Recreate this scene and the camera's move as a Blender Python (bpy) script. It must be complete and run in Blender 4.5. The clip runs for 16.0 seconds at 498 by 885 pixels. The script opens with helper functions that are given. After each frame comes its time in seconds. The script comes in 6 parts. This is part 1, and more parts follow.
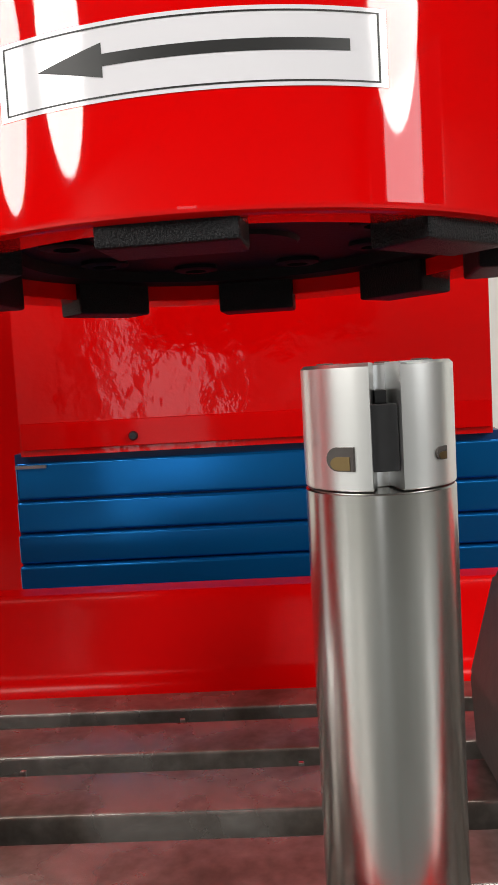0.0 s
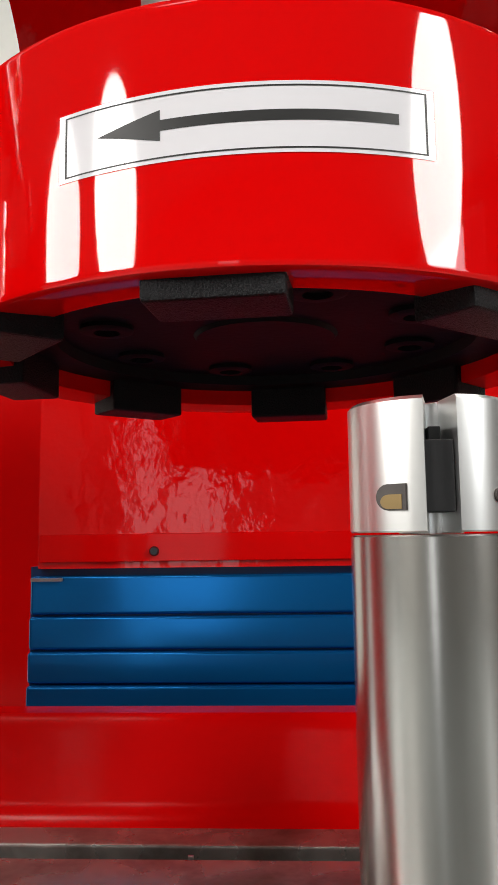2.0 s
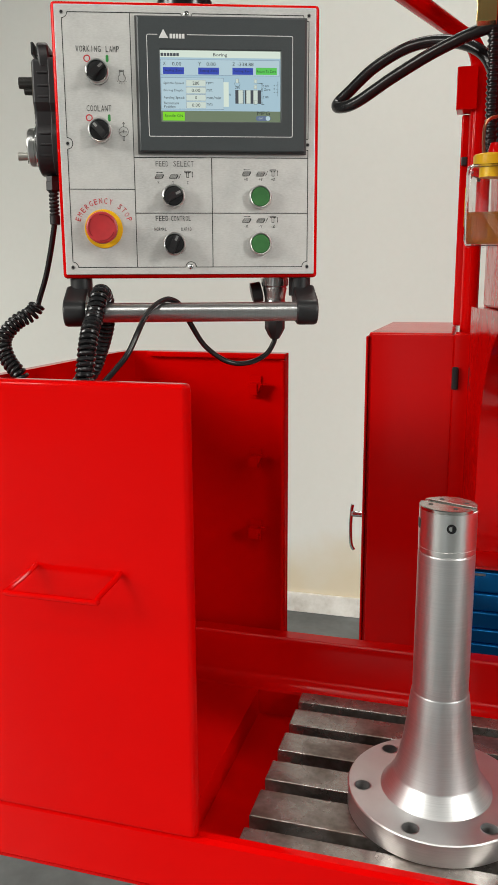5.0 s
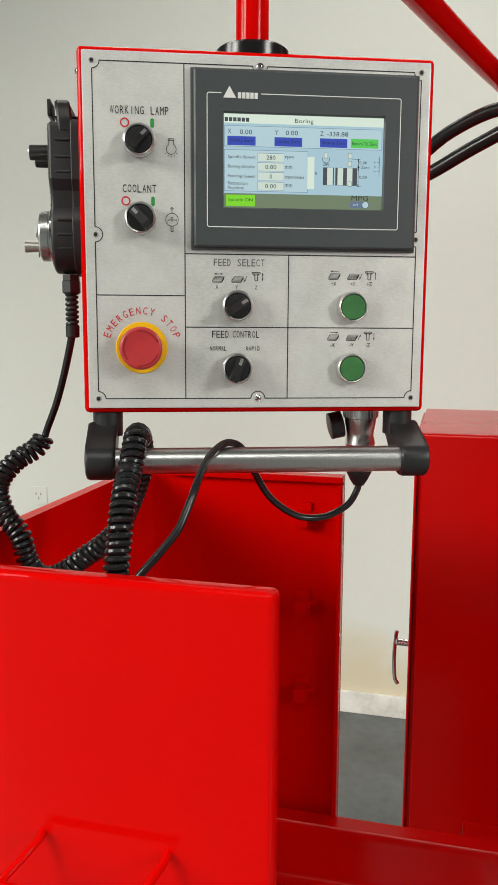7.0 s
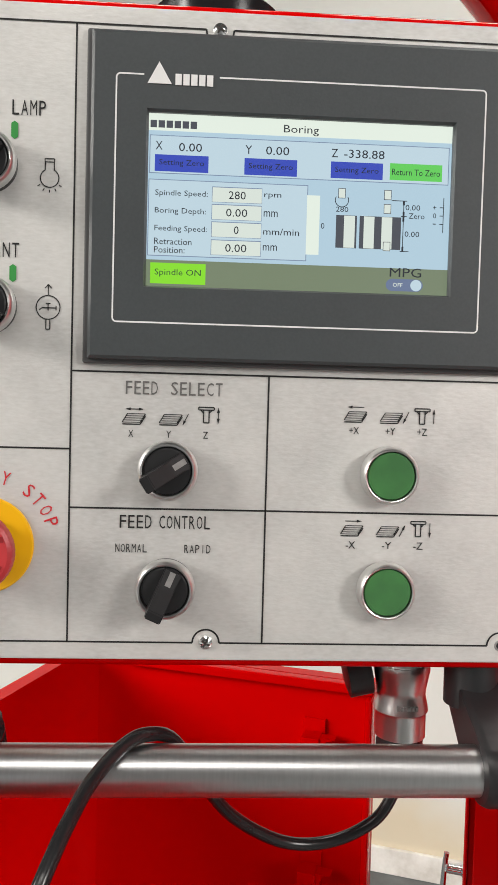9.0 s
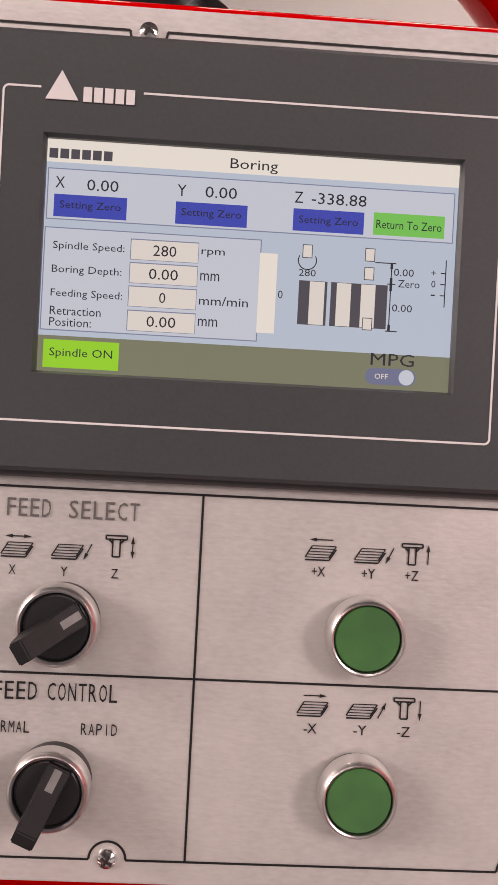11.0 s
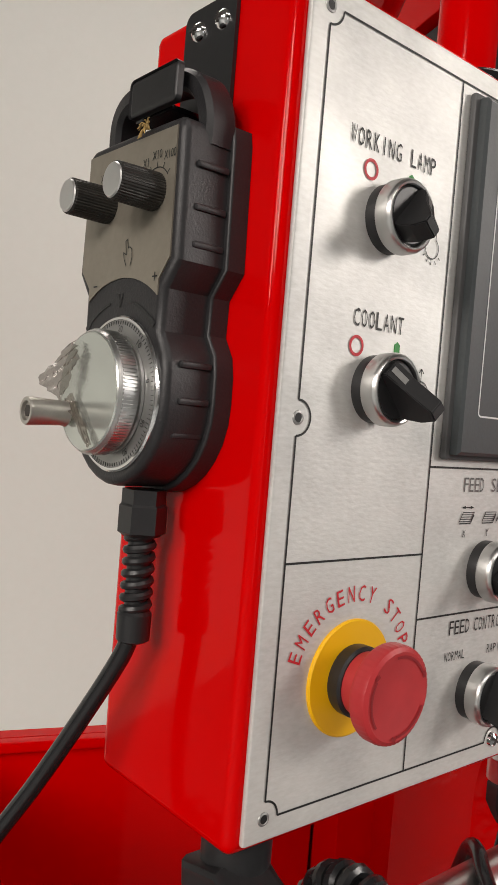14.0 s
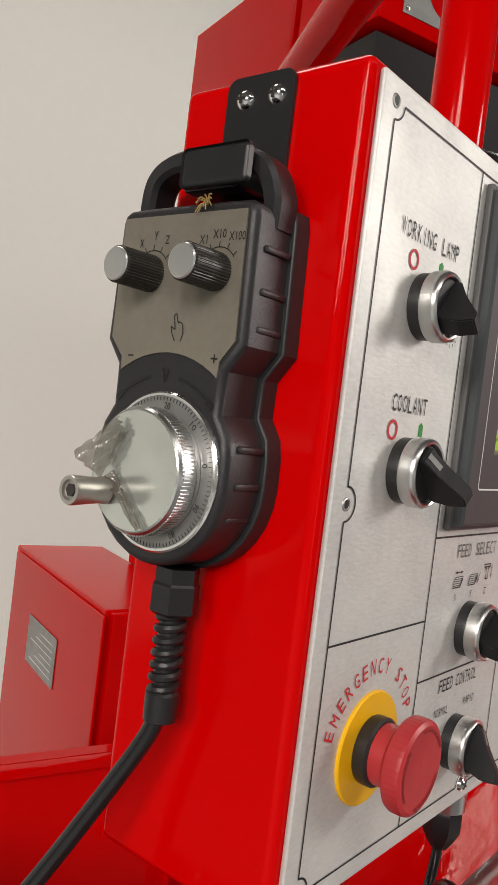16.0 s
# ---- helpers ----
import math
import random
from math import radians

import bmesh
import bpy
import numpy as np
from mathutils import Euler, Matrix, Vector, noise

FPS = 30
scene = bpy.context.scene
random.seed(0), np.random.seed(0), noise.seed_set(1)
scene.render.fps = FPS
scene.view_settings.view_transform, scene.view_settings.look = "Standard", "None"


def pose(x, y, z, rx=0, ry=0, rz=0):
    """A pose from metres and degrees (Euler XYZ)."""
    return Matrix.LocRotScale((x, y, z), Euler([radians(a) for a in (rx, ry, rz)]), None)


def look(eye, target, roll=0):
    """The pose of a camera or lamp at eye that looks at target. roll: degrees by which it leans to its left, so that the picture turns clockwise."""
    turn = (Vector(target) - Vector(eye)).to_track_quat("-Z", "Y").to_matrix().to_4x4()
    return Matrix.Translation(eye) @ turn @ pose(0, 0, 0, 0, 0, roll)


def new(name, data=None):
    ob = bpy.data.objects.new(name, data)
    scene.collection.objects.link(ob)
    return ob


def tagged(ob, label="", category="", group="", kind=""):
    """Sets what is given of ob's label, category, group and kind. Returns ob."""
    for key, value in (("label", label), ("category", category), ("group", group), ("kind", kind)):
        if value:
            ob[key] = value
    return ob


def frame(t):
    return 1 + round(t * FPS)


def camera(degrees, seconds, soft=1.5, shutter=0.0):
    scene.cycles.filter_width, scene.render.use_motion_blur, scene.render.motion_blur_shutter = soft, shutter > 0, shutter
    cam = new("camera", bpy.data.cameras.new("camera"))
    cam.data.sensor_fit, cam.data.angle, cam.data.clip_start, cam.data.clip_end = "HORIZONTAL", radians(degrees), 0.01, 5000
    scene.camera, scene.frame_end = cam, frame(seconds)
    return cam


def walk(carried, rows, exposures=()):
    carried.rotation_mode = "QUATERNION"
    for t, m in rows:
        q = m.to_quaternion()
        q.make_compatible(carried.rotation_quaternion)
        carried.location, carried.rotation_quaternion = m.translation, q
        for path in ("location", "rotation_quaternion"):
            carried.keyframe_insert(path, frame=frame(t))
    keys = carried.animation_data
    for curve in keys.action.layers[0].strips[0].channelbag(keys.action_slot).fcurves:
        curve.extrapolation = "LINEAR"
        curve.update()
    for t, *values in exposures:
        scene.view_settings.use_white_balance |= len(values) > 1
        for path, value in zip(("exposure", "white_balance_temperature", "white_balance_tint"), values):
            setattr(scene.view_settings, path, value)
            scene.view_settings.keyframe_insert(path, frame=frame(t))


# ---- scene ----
cam = camera(35.0, 16.0)
PATH = [
    (0, (0.688, 0.980, 1.067), (0.613, 2.972, 0.906), -3.2),
    (0.5, (0.692, 0.976, 1.045), (0.597, 2.972, 1.131), -1.2),
    (1, (0.686, 0.989, 1.033), (0.573, 2.976, 1.232), -0.5),
    (1.5, (0.679, 1.000, 1.027), (0.572, 2.981, 1.287), -0.5),
    (2, (0.678, 0.995, 1.029), (0.570, 2.979, 1.257), -0.8),
    (2.3, (0.682, 0.968, 1.061), (0.558, 2.962, 1.145), -1.4),
    (2.5, (0.688, 0.929, 1.104), (0.547, 2.922, 1.024), -1.8),
    (2.6, (0.689, 0.900, 1.132), (0.537, 2.888, 0.973), -2.0),
    (2.8, (0.684, 0.839, 1.205), (0.508, 2.809, 0.907), -1.7),
    (3, (0.676, 0.785, 1.280), (0.464, 2.736, 0.893), -1.3),
    (3.2, (0.648, 0.734, 1.344), (0.430, 2.673, 0.905), -0.9),
    (3.5, (0.589, 0.636, 1.413), (0.332, 2.567, 0.961), -1.2),
    (4, (0.498, 0.506, 1.476), (0.160, 2.428, 1.039), -1.0),
    (4.5, (0.439, 0.395, 1.519), (-0.024, 2.295, 1.099), -0.4),
    (5, (0.386, 0.326, 1.542), (-0.156, 2.210, 1.147), -0.3),
    (5.2, (0.351, 0.321, 1.551), (-0.203, 2.204, 1.165), -0.3),
    (7.3, (0.192, 0.661, 1.645), (-0.287, 2.586, 1.389), 0.4),
    (7.5, (0.191, 0.712, 1.651), (-0.308, 2.634, 1.414), 0.5),
    (8, (0.152, 0.820, 1.651), (-0.364, 2.743, 1.461), 0.5),
    (8.5, (0.137, 0.895, 1.666), (-0.377, 2.823, 1.530), 0.6),
    (8.7, (0.149, 0.925, 1.675), (-0.401, 2.844, 1.559), 0.8),
    (10.8, (0.146, 1.098, 1.734), (-0.488, 2.995, 1.728), 3.0),
    (11, (0.146, 1.082, 1.727), (-0.467, 2.986, 1.714), 3.0),
    (11.5, (0.106, 0.987, 1.711), (-0.392, 2.924, 1.666), 2.6),
    (12, (0.074, 0.925, 1.713), (-0.300, 2.889, 1.630), 2.5),
    (12.5, (-0.012, 0.885, 1.701), (-0.074, 2.883, 1.629), 2.9),
    (13, (-0.118, 0.863, 1.712), (0.034, 2.855, 1.636), 3.1),
    (13.5, (-0.194, 0.919, 1.716), (0.210, 2.877, 1.640), 3.5),
    (14, (-0.258, 1.020, 1.718), (0.432, 2.896, 1.665), 4.7),
    (14.5, (-0.292, 1.083, 1.744), (0.648, 2.848, 1.714), 6.7),
    (15, (-0.311, 1.119, 1.761), (0.753, 2.813, 1.741), 7.9),
    (15.5, (-0.322, 1.130, 1.760), (0.777, 2.801, 1.743), 7.9),
    (16, (-0.331, 1.057, 1.749), (0.708, 2.765, 1.693), 7.0),
]
EXPOSURES = [(0.0, 0.14, 6500, 10), (2.0, 0.12, 6500, 10), (3.0, 0.05, 6500, 10), (5.0, -0.14, 6500, 7), (7.3, -0.05, 6500, 4), (8.7, 0.10, 6500, 8), (10.8, -0.20, 7500, 38), (11.2, -0.12, 7200, 30), (11.6, -0.04, 6900, 17), (12.2, 0.03, 6750, 13), (13.0, -0.24, 6750, 13), (14.0, -0.38, 6800, 14), (15.4, -0.24, 6750, 13), (16.0, -0.34, 6750, 13)]
walk(cam, [(t, look(eye, target, roll)) for t, eye, target, roll in PATH], EXPOSURES)

# ---- light ----
world = bpy.data.worlds.new("hall_air")
world.use_nodes = True
world.node_tree.nodes["Background"].inputs[0].default_value = (0.9, 0.95, 1.0, 1)
world.node_tree.nodes["Background"].inputs[1].default_value = 0.05
scene.world = world
scene.view_settings.exposure = 0.0


def strip_lamp(name, eye, target_xy, length, width, watts, color=(1.0, 0.97, 0.92)):
    """A linear lamp that shines down, its length laid along the way to target_xy."""
    data = bpy.data.lights.new(name, "AREA")
    data.shape, data.size, data.size_y = "ELLIPSE", length, width
    data.energy, data.color = watts, color
    ob = new(name, data)
    turn = math.atan2(target_xy[1] - eye[1], target_xy[0] - eye[0])
    ob.matrix_world = Matrix.Translation(eye) @ Matrix.Rotation(turn, 4, "Z")
    return ob


LAMP = 430
strip_lamp("ceiling_and_fill_lamp", (-4.17, -3.25, 3.48), (-5.6, -4.7), 6.0, 1.55, LAMP * 1.45)
strip_lamp("ceiling_and_fill_lamp", (-6.81, -1.90, 3.48), (-8.21, -2.50), 7.6, 1.7, LAMP * 1.5)
strip_lamp("ceiling_and_fill_lamp", (5.65, -1.53, 3.48), (7.2, -2.46), 5.3, 1.65, LAMP * 1.15)
# Two added fills, no known fixtures: back wall, then table and tray from the front.
strip_lamp("ceiling_and_fill_lamp", (0.7, 2.6, 3.9), (2.0, 2.6), 4.0, 0.4, LAMP * 0.12)
strip_lamp("ceiling_and_fill_lamp", (0.5, -1.3, 4.4), (2.0, -1.3), 3.6, 0.5, LAMP * 0.13)


def daylight(name, m, width, height, watts):
    """Sky light through an opening of the hall."""
    data = bpy.data.lights.new(name, "AREA")
    data.shape, data.size, data.size_y = "RECTANGLE", width, height
    data.energy, data.color = watts, (0.93, 0.97, 1.0)
    new(name, data).matrix_world = m


daylight("window_daylight", pose(8.19, -2.8, 3.2, 90, 0, 90), 2.3, 1.9, 84)
daylight("door_daylight", pose(-0.50, -5.99, 1.12, 90, 0, 0), 0.8, 2.2, 10)


# ---- materials ----
def material(name, color, rough=0.5, metal=0.0, coat=0.0, grain=0.0, grain_scale=60.0, blotch=0.0, blotch_scale=6.0,
             bump=0.0, stretch=(1, 1, 1), rough_var=0.0, second=None, emit=0.0, transmission=0.0, ior=1.45, bump_dist=0.001, spec=0.5):
    mat = bpy.data.materials.new(name)
    mat.use_nodes = True
    nt = mat.node_tree
    b = nt.nodes["Principled BSDF"]
    b.inputs["Base Color"].default_value = (*color, 1)
    b.inputs["Roughness"].default_value = rough
    b.inputs["Metallic"].default_value = metal
    b.inputs["Specular IOR Level"].default_value = spec
    b.inputs["Coat Weight"].default_value = coat
    b.inputs["Coat Roughness"].default_value = 0.04
    b.inputs["Transmission Weight"].default_value = transmission
    b.inputs["IOR"].default_value = ior
    if emit:
        b.inputs["Emission Color"].default_value = (*color, 1)
        b.inputs["Emission Strength"].default_value = emit
    if grain or blotch or bump or rough_var:
        co = nt.nodes.new("ShaderNodeTexCoord")
        mp = nt.nodes.new("ShaderNodeMapping")
        mp.inputs["Scale"].default_value = stretch
        nt.links.new(co.outputs["Object"], mp.inputs["Vector"])
        fine = nt.nodes.new("ShaderNodeTexNoise")
        fine.inputs["Scale"].default_value = grain_scale
        fine.inputs["Detail"].default_value = 6
        nt.links.new(mp.outputs["Vector"], fine.inputs["Vector"])
        broad = nt.nodes.new("ShaderNodeTexNoise")
        broad.inputs["Scale"].default_value = blotch_scale
        broad.inputs["Detail"].default_value = 5
        nt.links.new(co.outputs["Object"], broad.inputs["Vector"])
        ramp = nt.nodes.new("ShaderNodeMapRange")
        ramp.inputs["From Min"].default_value, ramp.inputs["From Max"].default_value = 0.38, 0.66
        nt.links.new(broad.outputs["Fac"], ramp.inputs["Value"])
        dark = second or tuple(c * 0.45 for c in color)
        mix = nt.nodes.new("ShaderNodeMix")
        mix.data_type = "RGBA"
        mix.inputs[6].default_value, mix.inputs[7].default_value = (*color, 1), (*dark, 1)
        sc = nt.nodes.new("ShaderNodeMath")
        sc.operation = "MULTIPLY"
        sc.inputs[1].default_value = blotch
        nt.links.new(ramp.outputs["Result"], sc.inputs[0])
        nt.links.new(sc.outputs[0], mix.inputs[0])
        mix2 = nt.nodes.new("ShaderNodeMix")
        mix2.data_type = "RGBA"
        mix2.blend_type = "OVERLAY"
        mix2.inputs[0].default_value = grain
        nt.links.new(mix.outputs[2], mix2.inputs[6])
        nt.links.new(fine.outputs["Fac"], mix2.inputs[7])
        nt.links.new(mix2.outputs[2], b.inputs["Base Color"])
        if rough_var:
            rr = nt.nodes.new("ShaderNodeMapRange")
            rr.inputs["To Min"].default_value, rr.inputs["To Max"].default_value = max(0.02, rough - rough_var), rough + rough_var
            nt.links.new(broad.outputs["Fac"], rr.inputs["Value"])
            nt.links.new(rr.outputs["Result"], b.inputs["Roughness"])
        if bump:
            bp = nt.nodes.new("ShaderNodeBump")
            bp.inputs["Strength"].default_value = bump
            bp.inputs["Distance"].default_value = bump_dist
            nt.links.new(fine.outputs["Fac"], bp.inputs["Height"])
            nt.links.new(bp.outputs["Normal"], b.inputs["Normal"])
    return mat


RED = material("red_enamel", (0.64, 0.0008, 0.0010), 0.07, spec=0.14, grain=0.02, blotch=0.10, blotch_scale=3, bump=0.008, grain_scale=60, rough_var=0.025)
RED_GLOSS = material("high_gloss_red_enamel", (0.64, 0.0008, 0.0010), 0.035, spec=0.48, blotch=0.08, blotch_scale=4, bump=0.012, grain_scale=45, rough_var=0.015)
RED_DULL = material("red_powder_coat", (0.60, 0.0010, 0.0013), 0.22, spec=0.20, blotch=0.08, blotch_scale=3, bump=0.05, grain_scale=220, rough_var=0.05)
PLATE = material("brushed_steel_plate", (0.72, 0.71, 0.68), 0.50, metal=0.46, grain=0.26, grain_scale=650, stretch=(0.35, 1, 1), blotch=0.55, blotch_scale=15, bump=0.16, rough_var=0.14, bump_dist=0.0006, second=(0.45, 0.45, 0.44))
ALU = material("turned_aluminium", (0.70, 0.70, 0.70), 0.42, metal=1.0, grain=0.32, grain_scale=150, stretch=(0.12, 0.12, 5), bump=0.30, blotch=0.06, rough_var=0.04, bump_dist=0.0004)
SPINDLE = material("ground_steel", (0.84, 0.84, 0.83), 0.31, metal=1.0, grain=0.06, grain_scale=140, stretch=(0.2, 0.2, 4), bump=0.04, rough_var=0.03, bump_dist=0.0004)
BAR = material("worn_bar_steel", (0.60, 0.58, 0.55), 0.21, metal=1.0, grain=0.22, grain_scale=160, stretch=(1, 1, 0.06), blotch=0.18, blotch_scale=16, bump=0.05, rough_var=0.06, second=(0.30, 0.27, 0.23), bump_dist=0.0005)
CHROME = material("chrome", (0.80, 0.80, 0.80), 0.14, metal=1.0, rough_var=0.05, bump=0.01)
SATIN = material("satin_chrome", (0.66, 0.66, 0.65), 0.30, metal=1.0, grain=0.1, grain_scale=200, bump=0.04, rough_var=0.05)
TUBE_STEEL = material("brushed_stainless_tube", (0.60, 0.60, 0.60), 0.32, metal=1.0, grain=0.18, grain_scale=120, stretch=(6, 1, 1), bump=0.06, rough_var=0.04)
BLACK = material("black_plastic", (0.018, 0.018, 0.019), 0.38, grain=0.2, grain_scale=400, bump=0.06, rough_var=0.06, bump_dist=0.0004)
KNOB_SIDE = material("dark_anodised_knob", (0.045, 0.043, 0.040), 0.34, metal=0.5, grain=0.2, grain_scale=300, bump=0.05, rough_var=0.08)
LEVER_BLACK = material("matt_black_lever_plastic", (0.012, 0.012, 0.013), 0.55, spec=0.35, grain=0.2, grain_scale=300, bump=0.04, rough_var=0.06)
BLACK_GLOSS = material("gloss_black_plastic", (0.010, 0.010, 0.011), 0.22, rough_var=0.05, bump=0.02)
RUBBER = material("black_rubber", (0.014, 0.014, 0.015), 0.24, rough_var=0.08, grain=0.2, grain_scale=120, bump=0.03)
UNDERSIDE = material("near_black_cast_plate", (0.004, 0.004, 0.005), 0.55, spec=0.10, grain=0.4, grain_scale=200, bump=0.2, rough_var=0.1)
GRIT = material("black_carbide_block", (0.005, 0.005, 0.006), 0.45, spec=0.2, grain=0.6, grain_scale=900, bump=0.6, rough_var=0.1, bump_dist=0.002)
PENDANT = material("charcoal_rubberised_plastic", (0.021, 0.0205, 0.022), 0.42, grain=0.3, grain_scale=900, bump=0.35, rough_var=0.06, bump_dist=0.0004)
PENDANT_FACE = material("bronze_grey_film", (0.28, 0.252, 0.205), 0.34, metal=0.45, grain=0.12, grain_scale=300, blotch=0.12, blotch_scale=40, rough_var=0.06, bump=0.02)
HMI_GREY = material("dark_grey_bezel", (0.056, 0.064, 0.067), 0.42, grain=0.15, grain_scale=700, bump=0.05, blotch=0.12, blotch_scale=25, rough_var=0.05)
HMI_BACK = material("grey_gasket_frame", (0.085, 0.085, 0.086), 0.5, rough_var=0.05, bump=0.03)
INK = material("black_ink", (0.012, 0.012, 0.012), 0.5)
INK_FAINT = material("worn_black_ink", (0.13, 0.125, 0.12), 0.5)
INK_RED = material("red_ink", (0.55, 0.02, 0.03), 0.5)
INK_GREEN = material("green_ink", (0.03, 0.26, 0.05), 0.5)
WHITE_LINE = material("white_print", (0.75, 0.75, 0.74), 0.45)
PAPER = material("white_vinyl_label", (0.70, 0.69, 0.72), 0.10, blotch=0.05, bump=0.01)
GREEN = material("green_push_cap", (0.045, 0.150, 0.05), 0.34, blotch=0.4, blotch_scale=60, second=(0.07, 0.27, 0.07), coat=0.3, rough_var=0.06, bump=0.03)
ARROW_RED = material("dark_red_moulded_mark", (0.26, 0.012, 0.016), 0.45)
MUSHROOM = material("red_mushroom_plastic", (0.47, 0.032, 0.036), 0.40, blotch=0.2, blotch_scale=80, grain=0.1, rough_var=0.06, bump=0.04)
YELLOW = material("yellow_plastic", (0.86, 0.46, 0.005), 0.40, blotch=0.06, bump=0.03, rough_var=0.04)
CAP_YELLOW = material("yellow_cap", (0.82, 0.50, 0.01), 0.35, bump=0.02, rough_var=0.04)
IRON = material("machined_cast_iron", (0.40, 0.37, 0.345), 0.28, metal=0.80, grain=0.45, grain_scale=110, blotch=0.9, blotch_scale=17, second=(0.15, 0.12, 0.10), bump=0.08, rough_var=0.10, bump_dist=0.0006)
SLOT_IRON = material("darker_slot_iron", (0.17, 0.145, 0.13), 0.38, metal=0.5, grain=0.3, grain_scale=90, blotch=0.4, blotch_scale=12, bump=0.1, rough_var=0.1)
RED_CAST = material("red_enamel_on_casting", (0.62, 0.0008, 0.0010), 0.06, spec=0.45, blotch=0.10, blotch_scale=3, bump=0.30, grain_scale=7, rough_var=0.03, bump_dist=0.02)
IRON_DARK = material("dark_slot_iron", (0.055, 0.048, 0.044), 0.5, metal=0.3, grain=0.3, grain_scale=120, blotch=0.4, bump=0.2, rough_var=0.1)
BLUE = material("blue_way_cover_enamel", (0.003, 0.17, 0.52), 0.20, metal=0.70, blotch=0.10, blotch_scale=5, bump=0.02, rough_var=0.05)
BLUE_DARK = material("dark_blue_backing", (0.003, 0.035, 0.13), 0.4, blotch=0.1, bump=0.02)
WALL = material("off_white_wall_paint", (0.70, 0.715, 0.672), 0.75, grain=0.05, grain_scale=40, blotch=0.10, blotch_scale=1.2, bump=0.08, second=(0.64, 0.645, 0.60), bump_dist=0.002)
SKIRT = material("chipped_skirting_paint", (0.78, 0.77, 0.72), 0.6, grain=0.3, grain_scale=50, blotch=0.45, blotch_scale=9, bump=0.3, second=(0.36, 0.33, 0.28))
CRACK = material("bare_plaster_crack", (0.20, 0.17, 0.13), 0.85, blotch=0.5, blotch_scale=40)


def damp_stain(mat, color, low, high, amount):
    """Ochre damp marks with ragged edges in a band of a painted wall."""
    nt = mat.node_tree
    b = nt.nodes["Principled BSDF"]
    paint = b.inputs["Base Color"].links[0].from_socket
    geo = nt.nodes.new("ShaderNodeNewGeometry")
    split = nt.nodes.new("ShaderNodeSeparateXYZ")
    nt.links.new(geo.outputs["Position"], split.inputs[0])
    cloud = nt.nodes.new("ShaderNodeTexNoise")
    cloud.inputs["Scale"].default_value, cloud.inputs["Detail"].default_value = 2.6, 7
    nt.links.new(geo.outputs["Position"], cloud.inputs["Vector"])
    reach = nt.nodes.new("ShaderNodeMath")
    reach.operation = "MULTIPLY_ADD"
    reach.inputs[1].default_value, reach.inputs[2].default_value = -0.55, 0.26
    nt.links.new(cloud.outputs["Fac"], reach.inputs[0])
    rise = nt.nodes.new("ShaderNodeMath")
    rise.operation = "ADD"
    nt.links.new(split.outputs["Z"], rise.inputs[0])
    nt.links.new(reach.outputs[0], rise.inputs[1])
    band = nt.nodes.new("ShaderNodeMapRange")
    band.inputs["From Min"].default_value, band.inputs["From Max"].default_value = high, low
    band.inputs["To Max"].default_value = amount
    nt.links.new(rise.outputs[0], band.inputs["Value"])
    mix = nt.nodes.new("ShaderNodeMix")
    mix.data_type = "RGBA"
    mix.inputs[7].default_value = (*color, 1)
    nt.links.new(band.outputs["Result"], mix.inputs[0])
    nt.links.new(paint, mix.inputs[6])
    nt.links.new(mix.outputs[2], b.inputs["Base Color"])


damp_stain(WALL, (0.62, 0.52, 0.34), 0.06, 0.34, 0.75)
# Unseen hall walls, set dark so the red enamel mirrors little of them.
HALL = material("unseen_wall_dark_grey", (0.11, 0.11, 0.105), 0.8, blotch=0.2, blotch_scale=0.8, bump=0.05)
# Unseen ceiling, darkened to cut the light it bounces down.
CEIL = material("unseen_ceiling_dark_grey", (0.18, 0.18, 0.176), 0.8, blotch=0.06, blotch_scale=1, bump=0.03)
FLOOR = material("grey_epoxy_floor", (0.125, 0.135, 0.135), 0.42, grain=0.3, grain_scale=30, blotch=0.6, blotch_scale=3.5, bump=0.08, second=(0.065, 0.068, 0.066), rough_var=0.12)
INDEX_GREY = material("worn_index_paint", (0.20, 0.20, 0.195), 0.45, blotch=0.3, blotch_scale=300)
# A darker copy of the brass for the pins in their holes.
DARK_BRASS = material("dark_brass", (0.24, 0.17, 0.08), 0.35, metal=1.0, rough_var=0.08, bump=0.04)
BRASS = material("brass", (0.62, 0.42, 0.16), 0.25, metal=1.0, rough_var=0.06, bump=0.02)
COPPER = material("copper_line", (0.48, 0.24, 0.13), 0.30, metal=1.0, rough_var=0.05, bump=0.02)
STEEL_DIM = material("dull_steel_plate", (0.40, 0.40, 0.39), 0.42, metal=0.8, grain=0.2, blotch=0.3, blotch_scale=40, bump=0.05)
FILM = material("crumpled_clear_film", (0.15, 0.13, 0.105), 0.14, spec=0.8, grain=0.2, grain_scale=300, bump=0.4, bump_dist=0.001)
FILM.node_tree.nodes["Principled BSDF"].inputs["Alpha"].default_value = 0.68
CRANK = material("satin_grey_crank", (0.52, 0.50, 0.46), 0.40, metal=0.85, grain=0.15, grain_scale=300, bump=0.06, rough_var=0.08)
KNOB_CAP = material("spun_aluminium_cap", (0.74, 0.74, 0.73), 0.30, metal=0.9, grain=0.1, grain_scale=300, bump=0.05, rough_var=0.06)
HAND_WHEEL = material("satin_wheel_cover", (0.66, 0.69, 0.65), 0.20, metal=0.8, blotch=0.15, blotch_scale=60, rough_var=0.08, bump=0.03)
STRAW = material("dry_straw_fibre", (0.42, 0.28, 0.10), 0.7, blotch=0.4, blotch_scale=300, bump=0.1)
CLEAR = material("clear_bottle_plastic", (0.97, 0.97, 0.96), 0.03, transmission=1.0, ior=1.42)
